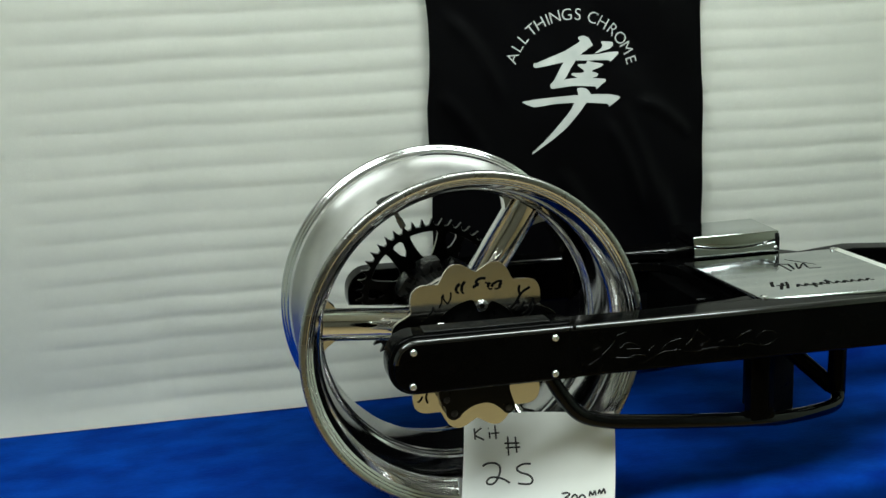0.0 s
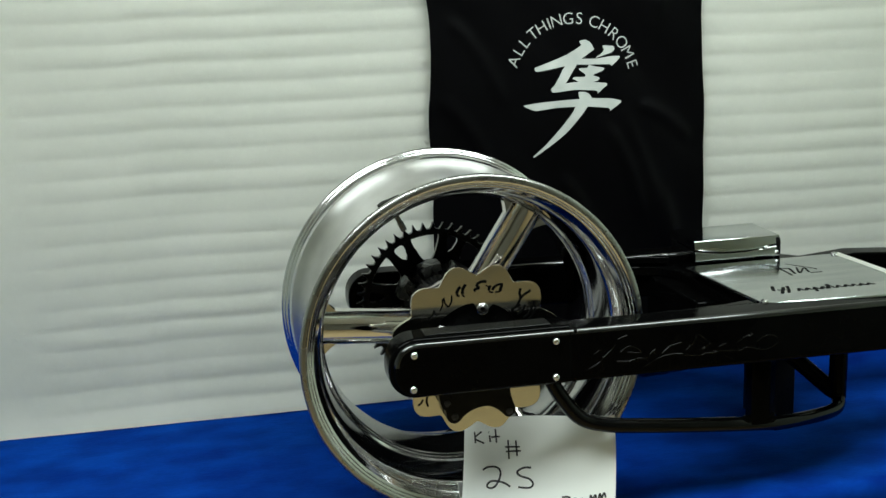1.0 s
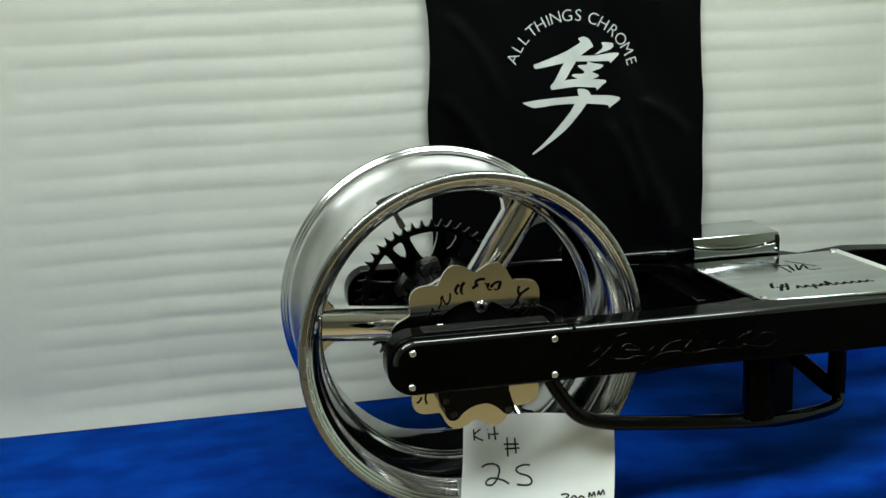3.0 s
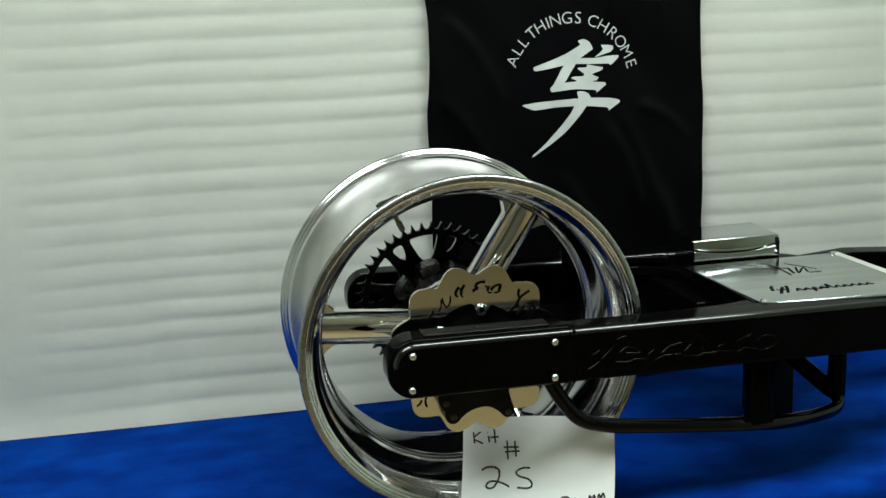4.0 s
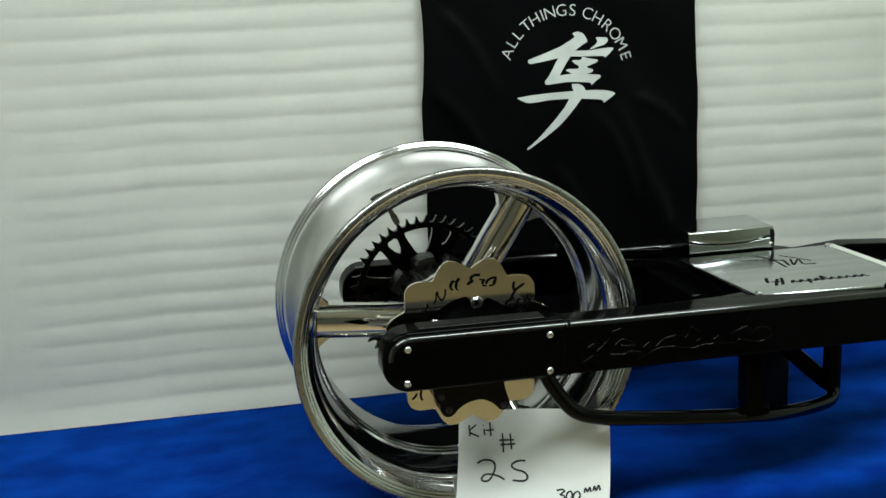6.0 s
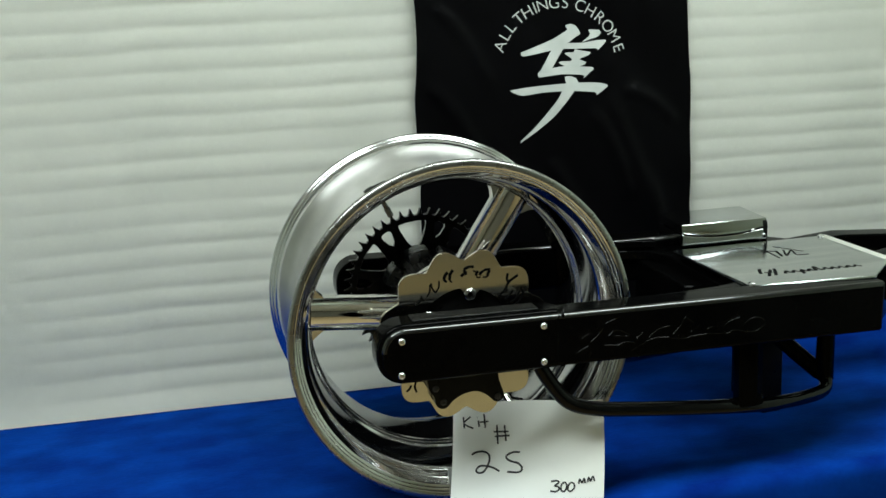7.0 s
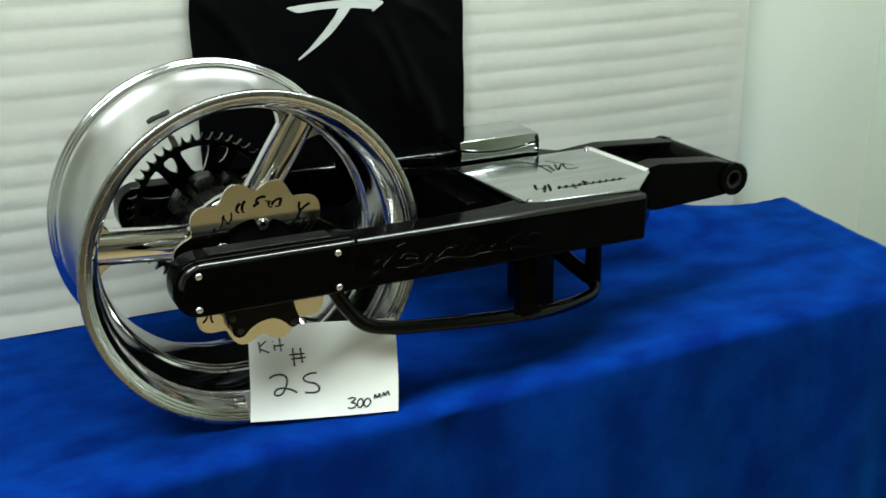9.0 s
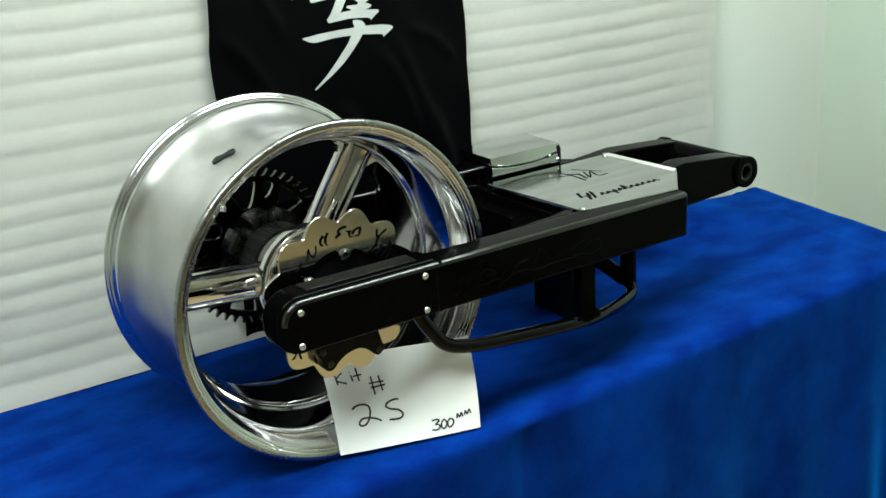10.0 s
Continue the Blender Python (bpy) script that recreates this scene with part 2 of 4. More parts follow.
BACK = 0.062                  # the plaster lies this far behind the pleated sheet
XL, XR, YN = -3.0, 1.62, -4.3
wall_slab("wall_back", "off-white painted back wall behind the table", (XL, wall_y(XL) + BACK), (XR, wall_y(XR) + BACK), FLOOR, CEILING, 0.1, WALL)
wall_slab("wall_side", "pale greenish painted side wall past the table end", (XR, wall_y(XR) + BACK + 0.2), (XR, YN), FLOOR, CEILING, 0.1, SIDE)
wall_slab("wall_front", "grey taupe painted wall facing the display", (XR, YN), (XL, YN), FLOOR, CEILING, 0.1, TAUPE)
wall_slab("wall_far_side", "off-white painted wall", (XL, YN), (XL, wall_y(XL) + BACK + 0.2), FLOOR, CEILING, 0.1, WALL)
solid("floor", block(XL - 0.2, XR + 0.2, YN - 0.2, 0.9, FLOOR - 0.1, FLOOR), CARPET, "tan carpeted floor", "floor", "structure", 0)
solid("ceiling", block(XL - 0.2, XR + 0.2, YN - 0.2, 0.9, CEILING, CEILING + 0.1), CEIL, "white ceiling", "ceiling", "structure", 0)
solid("baseboard", block(XR - 0.012, XR - 0.001, YN, wall_y(XR) + BACK, FLOOR, -0.625, 0.003), BASE, "dark vinyl baseboard along the side wall", "baseboard", "structure")
# housings for all three lamps, the added carpet lamp included; none is in view
for lx, ly, watts in LAMPS:
    fx = thing("unseen_fixture", "white metal frame of an unseen ceiling light", "light", (lx, ly, CEILING), "ceiling lights")
    for u0, u1, v0, v1 in ((-0.62, -0.58, -0.29, 0.29), (0.58, 0.62, -0.29, 0.29), (-0.58, 0.58, -0.29, -0.255), (-0.58, 0.58, 0.255, 0.29)):
        part("frame", block(lx + u0, lx + u1, ly + v0, ly + v1, CEILING - 0.02, CEILING, 0.002), CEIL, fx)


def pleated_sheet():
    """The white sheet with soft horizontal pleats that hangs on the back wall."""
    b = bmesh.new()
    x0, x1, z0, z1, nx, per = -0.80, 1.2, 0.001, CEILING - 0.25, 100, 10
    pitch = 0.0365
    nz = int((z1 - z0) / pitch * per)
    rows = []
    for k in range(nz + 1):
        z = z0 + (z1 - z0) * k / nz
        row = []
        for i in range(nx + 1):
            x = x0 + (x1 - x0) * i / nx
            fold = max(0.0, min(1.0, (-0.432 - x) / 0.012))                   # a vertical crease where the sheet was folded
            ph = (z + 0.003 * fold + 0.006 * noise.noise((x * 2.2, z * 1.3, 1.0)) + 0.0022 * noise.noise((x * 9, z * 12, 4.0))) / pitch
            f = ph - math.floor(ph)
            edge = min(1.0, (x - x0) / 0.02, (x1 - x) / 0.02)
            plain = max(0.0, min(1.0, (x + 0.645) / 0.05, (x1 + 0.03 - x) / 0.20))      # the pleats run out towards both selvedges
            amp = (0.0022 if x < 0.3 else 0.0017) * (0.75 + 0.75 * noise.noise((x * 1.7, math.floor(ph) * 0.61, 7.0))) * (0.06 + 0.94 * plain)
            bulge = math.sin(math.pi * f ** 0.8) ** 1.1
            amp *= 1 - 0.3 * fold
            broad = 0.0018 * math.exp(-((x + 0.438) / 0.012) ** 2) * (0.6 + noise.noise((1.0, z * 6, 2.0))) + 0.004 * noise.noise((x * 3.0, z * 2.0, 9.0))
            low = max(0.0, 1 - z / 0.07) ** 2 * max(0.0, min(1.0, (0.42 - x) / 0.1))     # the hem rests against the cloth
            row.append(b.verts.new((x, wall_y(x) + 0.006 - amp * bulge + broad * edge * (1 - low) + (1 - edge) * 0.004 * (1 - low) - 0.0165 * low, z)))
        rows.append(row)
    for p, q in zip(rows, rows[1:]):
        for i in range(nx):
            b.faces.new((p[i], p[i + 1], q[i + 1], q[i]))
    bmesh.ops.solidify(b, geom=b.faces[:], thickness=-0.004)
    return solid("backdrop", b, FABRIC, "white pleated fabric sheet hung flat on the back wall", "backdrop", smooth=60)


pleated_sheet()


# ---------------------------------------------------------------- table and cloth
TX0, TX1, TY0 = -2.3, 1.325, -0.082        # the right end slants a little


def cloth_back(x):
    return 0.480 + SLOPE * x


def ride_up(x):
    """How far the loose back edge of the cloth is pushed up the wall."""
    a = max(0.0, min(1.0, (x - 0.45) / 0.5))
    c = max(0.0, min(1.0, (x - 1.05) / 0.34))
    return 0.046 * a * a * (3 - 2 * a) * (1 - 0.72 * c)


table = thing("folding_table", "long folding table hidden under a blue cloth", "table", (0, 0.19, FLOOR))
part("tabletop", prism([(TX0 + 0.02, TY0 + 0.02), (TX1 - 0.02, TY0 + 0.02), (TX1 - 0.02, cloth_back(TX1) - 0.02), (TX0 + 0.02, cloth_back(TX0) - 0.02)], -0.036, -0.012, 0.003, "z"), WOOD, table)
for lx in (TX0 + 0.15, TX1 - 0.15):
    for ly in (0.0, 0.33):
        part("leg", tube([Vector((lx, ly, FLOOR)), Vector((lx, ly, -0.036))], 0.014, 12, up=(0, 1, 0)), GREY, table)


def tablecloth():
    b = bmesh.new()
    drop, rad = 0.70, 0.022
    us = [TX0 + (TX1 - TX0) * i / 200 for i in range(201)]
    us = us[:-1] + [TX1 + d for d in (0.0, 0.006, 0.012, 0.018, 0.024, 0.03, 0.036)] + [TX1 + 0.036 + 0.02 * k for k in range(1, 32)]
    vs = [-drop + 0.014 * k for k in range(47)] + [-0.036, -0.03, -0.024, -0.018, -0.012, -0.006, 0.0]
    vs = [v for v in vs if v <= 0] + [k / 36 for k in range(1, 37)]

    def fall(d):
        """How far out and down a point lies that is d past the edge's start."""
        if d <= 0:
            return 0.0, 0.0
        a = min(d / rad, math.pi / 2)
        return rad * math.sin(a), rad * (1 - math.cos(a)) + max(0.0, d - rad * math.pi / 2)

    grid = []
    for v in vs:
        row = []
        for u in us:
            x = min(u, TX1)
            y = TY0 if v < 0 else TY0 + (cloth_back(x) - TY0) * v
            ox, dx = fall(u - TX1)
            oy, dy = fall(-v if v < 0 else 0.0)
            down = math.hypot(dx, dy) if dx > 0 and dy > 0 else max(dx, dy)
            down = min(down, 0.705)
            px, py, pz = x - rad + ox + 0.09 * (y - 0.06) * max(0.0, (x - 0.6) / 0.7), y + rad - oy if v < 0 else y + rad * (1 - v), -down
            if dx > 0 and dy > 0:
                k = min(dx, dy) * 0.02
                px, py = px + k, py - k
            hang = min(1.0, down / 0.5)
            if dy > 0.02:
                py -= 0.016 * hang * (0.6 + math.sin(u * 13 + 1.3 * math.sin(u * 3.1)) + 0.5 * math.sin(u * 29 + 0.4))
                py += 0.012 * math.exp(-((u - 0.27) / 0.02) ** 2) * min(1, down / 0.06)
            if dx > 0.02:
                px += 0.012 * hang * (0.5 + math.sin(v * 14 + 2.0))
            end = max(0.0, min(1.0, (px - 0.95) / 0.35))
            px -= 0.062 * end * end * min(1.0, down / 0.26) if dy > 0.02 else 0.0
            if dx > 0.02:
                px -= 0.066 * min(1.0, down / 0.26) * math.exp(-max(0.0, y - TY0) / 0.16) if dy <= 0.02 else 0.0
            flatness = 1.0 if down < 0.01 else 0.35
            pz += flatness * (0.0022 * noise.noise((u * 6, v * 5, 0.3)) + 0.0012 * noise.noise((u * 19, v * 13, 2.3)) - 0.0014)
            if v > 0:
                end_lift = max(0.0, min(1.0, (x - 1.02) / 0.2))
                pz += 0.013 * v * end_lift * max(0.0, 1 - dx / 0.08)
                for ridge in (0.035, 0.075):                                  # pressed folds beside the end
                    pz -= 0.0022 * math.exp(-((TX1 - ridge - x) / 0.006) ** 2)
            if v > 0.62:
                k = (v - 0.62) / 0.38
                pz += ride_up(x) * k * k * (3 - 2 * k) * max(0.0, 1 - dx / 0.08) * max(0.0, min(1.0, (1.22 - x) / 0.2))
            row.append(b.verts.new((px, py, pz)))
        grid.append(row)
    for p, q in zip(grid, grid[1:]):
        for i in range(len(us) - 1):
            b.faces.new((p[i], p[i + 1], q[i + 1], q[i]))
    bmesh.ops.recalc_face_normals(b, faces=b.faces)
    return solid("tablecloth", b, VELVET, "royal blue crushed velvet cloth draped over a table", "tablecloth", smooth=80)


tablecloth()


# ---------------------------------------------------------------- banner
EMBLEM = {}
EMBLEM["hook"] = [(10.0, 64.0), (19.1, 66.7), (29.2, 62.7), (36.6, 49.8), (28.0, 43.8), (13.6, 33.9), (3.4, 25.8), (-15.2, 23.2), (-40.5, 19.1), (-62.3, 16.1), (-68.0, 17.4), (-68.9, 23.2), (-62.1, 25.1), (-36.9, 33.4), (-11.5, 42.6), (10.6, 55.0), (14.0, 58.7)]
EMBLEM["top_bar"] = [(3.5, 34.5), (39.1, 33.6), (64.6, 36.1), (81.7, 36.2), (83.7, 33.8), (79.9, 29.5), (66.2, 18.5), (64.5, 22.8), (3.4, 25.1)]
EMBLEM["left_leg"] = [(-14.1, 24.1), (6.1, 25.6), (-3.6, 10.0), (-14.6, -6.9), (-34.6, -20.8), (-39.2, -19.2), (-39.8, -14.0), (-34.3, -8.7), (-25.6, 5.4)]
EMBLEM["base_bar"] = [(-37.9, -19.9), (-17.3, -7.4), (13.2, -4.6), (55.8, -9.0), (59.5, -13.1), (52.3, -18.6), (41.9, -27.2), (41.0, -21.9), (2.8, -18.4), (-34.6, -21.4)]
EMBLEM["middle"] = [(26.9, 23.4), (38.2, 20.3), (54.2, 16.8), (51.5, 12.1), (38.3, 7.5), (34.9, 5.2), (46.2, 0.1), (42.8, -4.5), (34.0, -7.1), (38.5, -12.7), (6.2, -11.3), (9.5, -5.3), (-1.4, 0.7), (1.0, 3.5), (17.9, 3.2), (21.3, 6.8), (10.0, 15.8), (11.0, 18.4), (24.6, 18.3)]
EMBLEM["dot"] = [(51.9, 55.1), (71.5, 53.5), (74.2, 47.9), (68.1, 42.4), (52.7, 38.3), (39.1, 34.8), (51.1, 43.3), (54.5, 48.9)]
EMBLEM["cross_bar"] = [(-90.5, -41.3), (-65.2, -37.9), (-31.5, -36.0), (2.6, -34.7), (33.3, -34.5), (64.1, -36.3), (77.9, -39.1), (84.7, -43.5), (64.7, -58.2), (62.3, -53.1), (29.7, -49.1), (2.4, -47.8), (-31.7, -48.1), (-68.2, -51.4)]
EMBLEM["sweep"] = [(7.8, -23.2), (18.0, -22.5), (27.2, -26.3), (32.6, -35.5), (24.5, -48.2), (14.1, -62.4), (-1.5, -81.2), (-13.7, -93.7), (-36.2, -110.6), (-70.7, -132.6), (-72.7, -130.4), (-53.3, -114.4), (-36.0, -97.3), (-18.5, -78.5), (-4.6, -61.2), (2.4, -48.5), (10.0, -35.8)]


def banner():
    ux = Vector((1, SLOPE, 0)).normalized()
    out = Vector((SLOPE, -1, 0)).normalized()
    org = Vector((0.3022, 0.4487, 0.5583))

    creases = ((0.062, -0.085, 0.130, -0.245, 0.0075, 0.012), (0.085, -0.060, 0.190, -0.330, 0.0065, 0.012), (-0.215, 0.110, -0.120, -0.030, 0.0055, 0.012), (0.120, -0.050, 0.215, -0.110, 0.0060, 0.010),
               (0.150, 0.110, 0.215, 0.200, 0.0050, 0.011), (-0.020, -0.170, 0.060, -0.340, 0.0065, 0.013), (0.160, -0.200, 0.205, -0.420, 0.0065, 0.012), (-0.235, -0.020, -0.140, -0.150, 0.0050, 0.012))

    def crease(u, z):
        """Ridges where the cloth was folded and is pulled by its weight."""
        out_by = 0.0
        for u0, z0, u1, z1, high, wide in creases:
            du, dz = u1 - u0, z1 - z0
            along = ((u - u0) * du + (z - z0) * dz) / (du * du + dz * dz)
            across = ((u - u0) * dz - (z - z0) * du) / math.hypot(du, dz) + 0.006 * math.sin(along * 4)
            fade = math.exp(-max(0.0, abs(along - 0.5) - 0.35) ** 2 / 0.02)
            out_by += high * fade * math.exp(-(across / wide) ** 2)
        return out_by

    def face(u, z):
        """A point of the cloth u along it and z up from the lettering's centre."""
        wave = 0.0035 * noise.noise((u * 5, z * 3, 3.0)) + 0.0062 * noise.noise(((u + 0.8 * z) * 11, (z - 0.8 * u) * 2.6, 6.0)) + 0.0025 * math.sin(u * 17 + z * 9) * min(1.0, max(0.0, 0.05 - z) / 0.25)
        return org + ux * u + Vector((0, 0, z)) + out * (0.004 + wave + crease(u, z))

    top = thing("banner", "black cloth banner with white lettering and a white brush-stroke emblem", "banner", tuple(org + Vector((0, 0, -0.552))))
    b = bmesh.new()
    nu, nz, z0, z1 = 96, 150, -0.552, 0.42
    rows = []
    for k in range(nz + 1):
        z = z0 + (z1 - z0) * k / nz
        sag = 0.010 * math.sin(max(0.0, min(1.0, (0.26 - z) / 0.3)) * math.pi)
        flare = 0.05 * max(0.0, z - 0.05) if z < 0.25 else 0.01
        left, right = -0.2565 + sag - flare + 0.004 * noise.noise((1, z * 9, 0)), 0.2405 - sag * 0.8 + flare * 0.8 + 0.003 * noise.noise((5, z * 9, 0))
        rows.append([b.verts.new(face(left + (right - left) * i / nu, z)) for i in range(nu + 1)])
    for p, q in zip(rows, rows[1:]):
        for i in range(nu):
            b.faces.new((p[i], p[i + 1], q[i + 1], q[i]))
    bmesh.ops.solidify(b, geom=b.faces[:], thickness=0.0012)
    cloth = part("cloth", b, CLOTH, top, smooth=60)
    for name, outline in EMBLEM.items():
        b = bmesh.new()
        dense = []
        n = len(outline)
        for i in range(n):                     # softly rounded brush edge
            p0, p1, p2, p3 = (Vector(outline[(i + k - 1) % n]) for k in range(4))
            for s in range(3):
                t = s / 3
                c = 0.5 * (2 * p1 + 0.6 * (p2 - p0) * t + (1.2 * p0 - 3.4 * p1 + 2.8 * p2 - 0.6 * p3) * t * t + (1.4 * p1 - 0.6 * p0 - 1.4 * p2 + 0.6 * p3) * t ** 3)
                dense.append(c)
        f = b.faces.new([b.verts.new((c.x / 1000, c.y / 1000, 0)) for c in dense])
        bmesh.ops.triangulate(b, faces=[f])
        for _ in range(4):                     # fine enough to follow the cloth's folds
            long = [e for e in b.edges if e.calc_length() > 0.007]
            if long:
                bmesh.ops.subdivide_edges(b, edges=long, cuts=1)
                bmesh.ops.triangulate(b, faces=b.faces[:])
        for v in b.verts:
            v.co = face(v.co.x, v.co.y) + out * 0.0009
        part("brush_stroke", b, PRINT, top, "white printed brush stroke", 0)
    turns = (156.8, 147, 138.2, 127.4, 118.2, 110.7, 103.7, 93.1, 83.1, 69, 58.6, 47.9, 37.1, 26.5, 15.3)
    b = bmesh.new()
    for c, degrees in zip("ALL THINGS CHROME".replace(" ", ""), turns):
        a = radians(degrees)
        cu = bpy.data.curves.new("letter", "FONT")
        cu.body, cu.size, cu.align_x, cu.align_y, cu.offset = c, 0.0285, "CENTER", "CENTER", -0.0003
        ob = bpy.data.objects.new("letter", cu)
        scene.collection.objects.link(ob)
        bpy.context.view_layer.update()
        me = bpy.data.meshes.new_from_object(ob.evaluated_get(bpy.context.evaluated_depsgraph_get()))
        turn = Matrix.Rotation(a - math.pi / 2, 2)
        at = Vector((-0.0022 + 0.1112 * math.cos(a), -0.0084 + 0.1112 * math.sin(a)))
        vs = [b.verts.new(face(*(at + turn @ v.co.to_2d())) + out * 0.0009) for v in me.vertices]
        for p in me.polygons:
            b.faces.new([vs[i] for i in p.vertices])
        bpy.data.objects.remove(ob)
        bpy.data.curves.remove(cu)
        bpy.data.meshes.remove(me)
    part("lettering", b, PRINT, top, "white printed letters in an arc", 0)


banner()


# ---------------------------------------------------------------- wheel
R = 0.2425                      # outer radius of the rim's flanges
AXLE = (0.0, 0.0, R)
wheel = thing("motorcycle_wheel", "wide polished three-spoke motorcycle wheel without a tyre", "wheel", (0, 0.13, 0))

OUTSIDE = [(0.2592, 0.2425), (0.2572, 0.2419), (0.2556, 0.2404), (0.2546, 0.2386), (0.2526, 0.2378), (0.2512, 0.2364), (0.2504, 0.2346), (0.2482, 0.2336), (0.2464, 0.2318), (0.2440, 0.2304), (0.2412, 0.2298), (0.2400, 0.2288),
           (0.2380, 0.2280), (0.2350, 0.2262), (0.2305, 0.2226), (0.2245, 0.2182), (0.2165, 0.2142),
           (0.206, 0.2110), (0.193, 0.2086), (0.175, 0.2072), (0.150, 0.2066), (0.110, 0.2066), (0.085, 0.2072), (0.070, 0.2090), (0.060, 0.2125),
           (0.048, 0.2195), (0.0385, 0.2262), (0.034, 0.2280), (0.017, 0.2288), (0.0115, 0.2305), (0.0085, 0.235), (0.0065, 0.2395), (0.0035, 0.2425)]
INSIDE = [(0.0010, 0.2424), (-0.0010, 0.2419), (-0.0024, 0.2408), (-0.0032, 0.2392), (-0.0036, 0.2372), (-0.0036, 0.2352), (-0.0030, 0.2342), (-0.0020, 0.2334),
          (-0.0013, 0.2312), (-0.0003, 0.2301), (0.0014, 0.2293), (0.0022, 0.2276), (0.0033, 0.2264), (0.0048, 0.2257), (0.0056, 0.2240), (0.0066, 0.2228), (0.0100, 0.2216), (0.0160, 0.2192),
          (0.0200, 0.2177), (0.0230, 0.2162), (0.0236, 0.2165), (0.0262, 0.2148), (0.0268, 0.2150), (0.0300, 0.2128), (0.0335, 0.2110), (0.0370, 0.2098), (0.0420, 0.2087),
          (0.0520, 0.2072), (0.0650, 0.2058), (0.0800, 0.2044), (0.0960, 0.2032), (0.0985, 0.2006), (0.1030, 0.2000), (0.1050, 0.1986), (0.1110, 0.1984), (0.1130, 0.1972),
          (0.1800, 0.1972), (0.1900, 0.1985), (0.2050, 0.2060), (0.2200, 0.2150), (0.2500, 0.2205), (0.2580, 0.2226), (0.2605, 0.2230), (0.2628, 0.2252),
          (0.2640, 0.2300), (0.2643, 0.2360), (0.2636, 0.2396), (0.2620, 0.2416)]
b = lathe(OUTSIDE + INSIDE, AXLE, 192)
b.faces.index_update()
for f in b.faces:
    k = f.index // 192
    f.material_index = 3 if len(OUTSIDE) - 1 <= k < len(OUTSIDE) + 7 else 2 if k < 11 or k > len(OUTSIDE + INSIDE) - 5 else 1 if k < len(OUTSIDE) - 3 else 0
rim = part("rim", b, [INNER, SATIN, FLANGE, LIP], wheel, "polished rim with a satin outer barrel", 28)

VALVE = radians(115)
vd, vt = Vector((math.cos(VALVE), 0, math.sin(VALVE))), Vector((-math.sin(VALVE), 0, math.cos(VALVE)))
vo = Vector((0, 0.140, R))
b = block(-0.0165, 0.0165, -0.0085, 0.0085, -0.002, 0.0042)
bmesh.ops.subdivide_edges(b, edges=b.edges[:], cuts=5, use_grid_fill=True)
for v in b.verts:
    u = v.co.x / 0.016
    lobe = (0.62 + 0.34 * abs(math.sin(u * 2.4 + 0.2)) - (0.30 if v.co.y > 0 else 0.0) * math.exp(-((u + 0.1) / 0.22) ** 2) + 0.25 * noise.noise((u * 5, v.co.y * 200, 2))) * (1 - 0.45 * abs(u) ** 6)
    low_edge = 1.0 - 0.75 * max(0.0, abs(v.co.y) / 0.0085 - 0.6)
    a = VALVE + (v.co.x * (1 + 0.1 * noise.noise((v.co.y * 300, 1, 1)))) / 0.2066
    v.co = vo + Vector((math.cos(a), 0, math.sin(a))) * (0.2066 + v.co.z * (low_edge if v.co.z > 0 else 1)) + Vector((0, v.co.y * lobe + 0.0045 * math.sin(u * 2.2), 0))
part("valve_base", b, RUBBER, rim, "dark rubber valve base on the barrel")
line = [vo + vd * r for r in (0.198, 0.192, 0.1915, 0.173, 0.1725, 0.159)]
b = bmesh.new()
rings = []
for p, rr in zip(line, (0.0065, 0.0065, 0.0036, 0.0036, 0.0046, 0.0044)):
    rings.append([b.verts.new(p + rr * (math.cos(2 * math.pi * k / 14) * vt + math.sin(2 * math.pi * k / 14) * Vector((0, 1, 0)))) for k in range(14)])
for p, q in zip(rings, rings[1:]):
    for k in range(14):
        b.faces.new((p[k], p[(k + 1) % 14], q[(k + 1) % 14], q[k]))
b.faces.new(rings[-1])
part("valve_stem", b, EDGE, rim, "metal valve stem with a cap")


def spoke(angle):
    a = radians(angle)
    d, t, y = Vector((math.cos(a), 0, math.sin(a))), Vector((-math.sin(a), 0, math.cos(a))), Vector((0, 1, 0))
    b = bmesh.new()
    rings = []
    for r, w, dp in ((0.030, 0.0255, 0.026), (0.06, 0.0255, 0.025), (0.12, 0.0255, 0.024), (0.165, 0.0255, 0.024), (0.190, 0.0258, 0.0242), (0.1985, 0.0268, 0.025)):
        ring = []
        for k in range(40):
            c, s = math.cos(2 * math.pi * k / 40), math.sin(2 * math.pi * k / 40)
            c, s = math.copysign(abs(c) ** 0.94, c), math.copysign(abs(s) ** 0.94, s)
            ring.append(b.verts.new(Vector((0, 0.122, R)) + d * r + t * (w * c) + y * (dp * s)))
        rings.append(ring)
    for p, q in zip(rings, rings[1:]):
        for k in range(40):
            b.faces.new((p[k], p[(k + 1) % 40], q[(k + 1) % 40], q[k]))
    b.faces.new(rings[0]), b.faces.new(rings[-1])
    ob = part("spoke", b, POLISHED, wheel)
    curve = [(0.0470, 0.1985), (0.0405, 0.1945), (0.0345, 0.1900), (0.0295, 0.1850), (0.0240, 0.1780)]
    o = curve + [(-w, r) for w, r in reversed(curve)]
    b = bmesh.new()
    low, high = ([b.verts.new(Vector((0, yy, R)) + d * (r - w * w * 1.6 if r > 0.195 else r) + t * w) for w, r in o] for yy in (0.113, 0.131))
    b.faces.new(low), b.faces.new(high)
    for i in range(len(o)):
        b.faces.new((low[i], low[(i + 1) % len(o)], high[(i + 1) % len(o)], high[i]))
    part("web", bevelled(b, 0.0015), POLISHED, ob, "polished web where the spoke meets the rim")


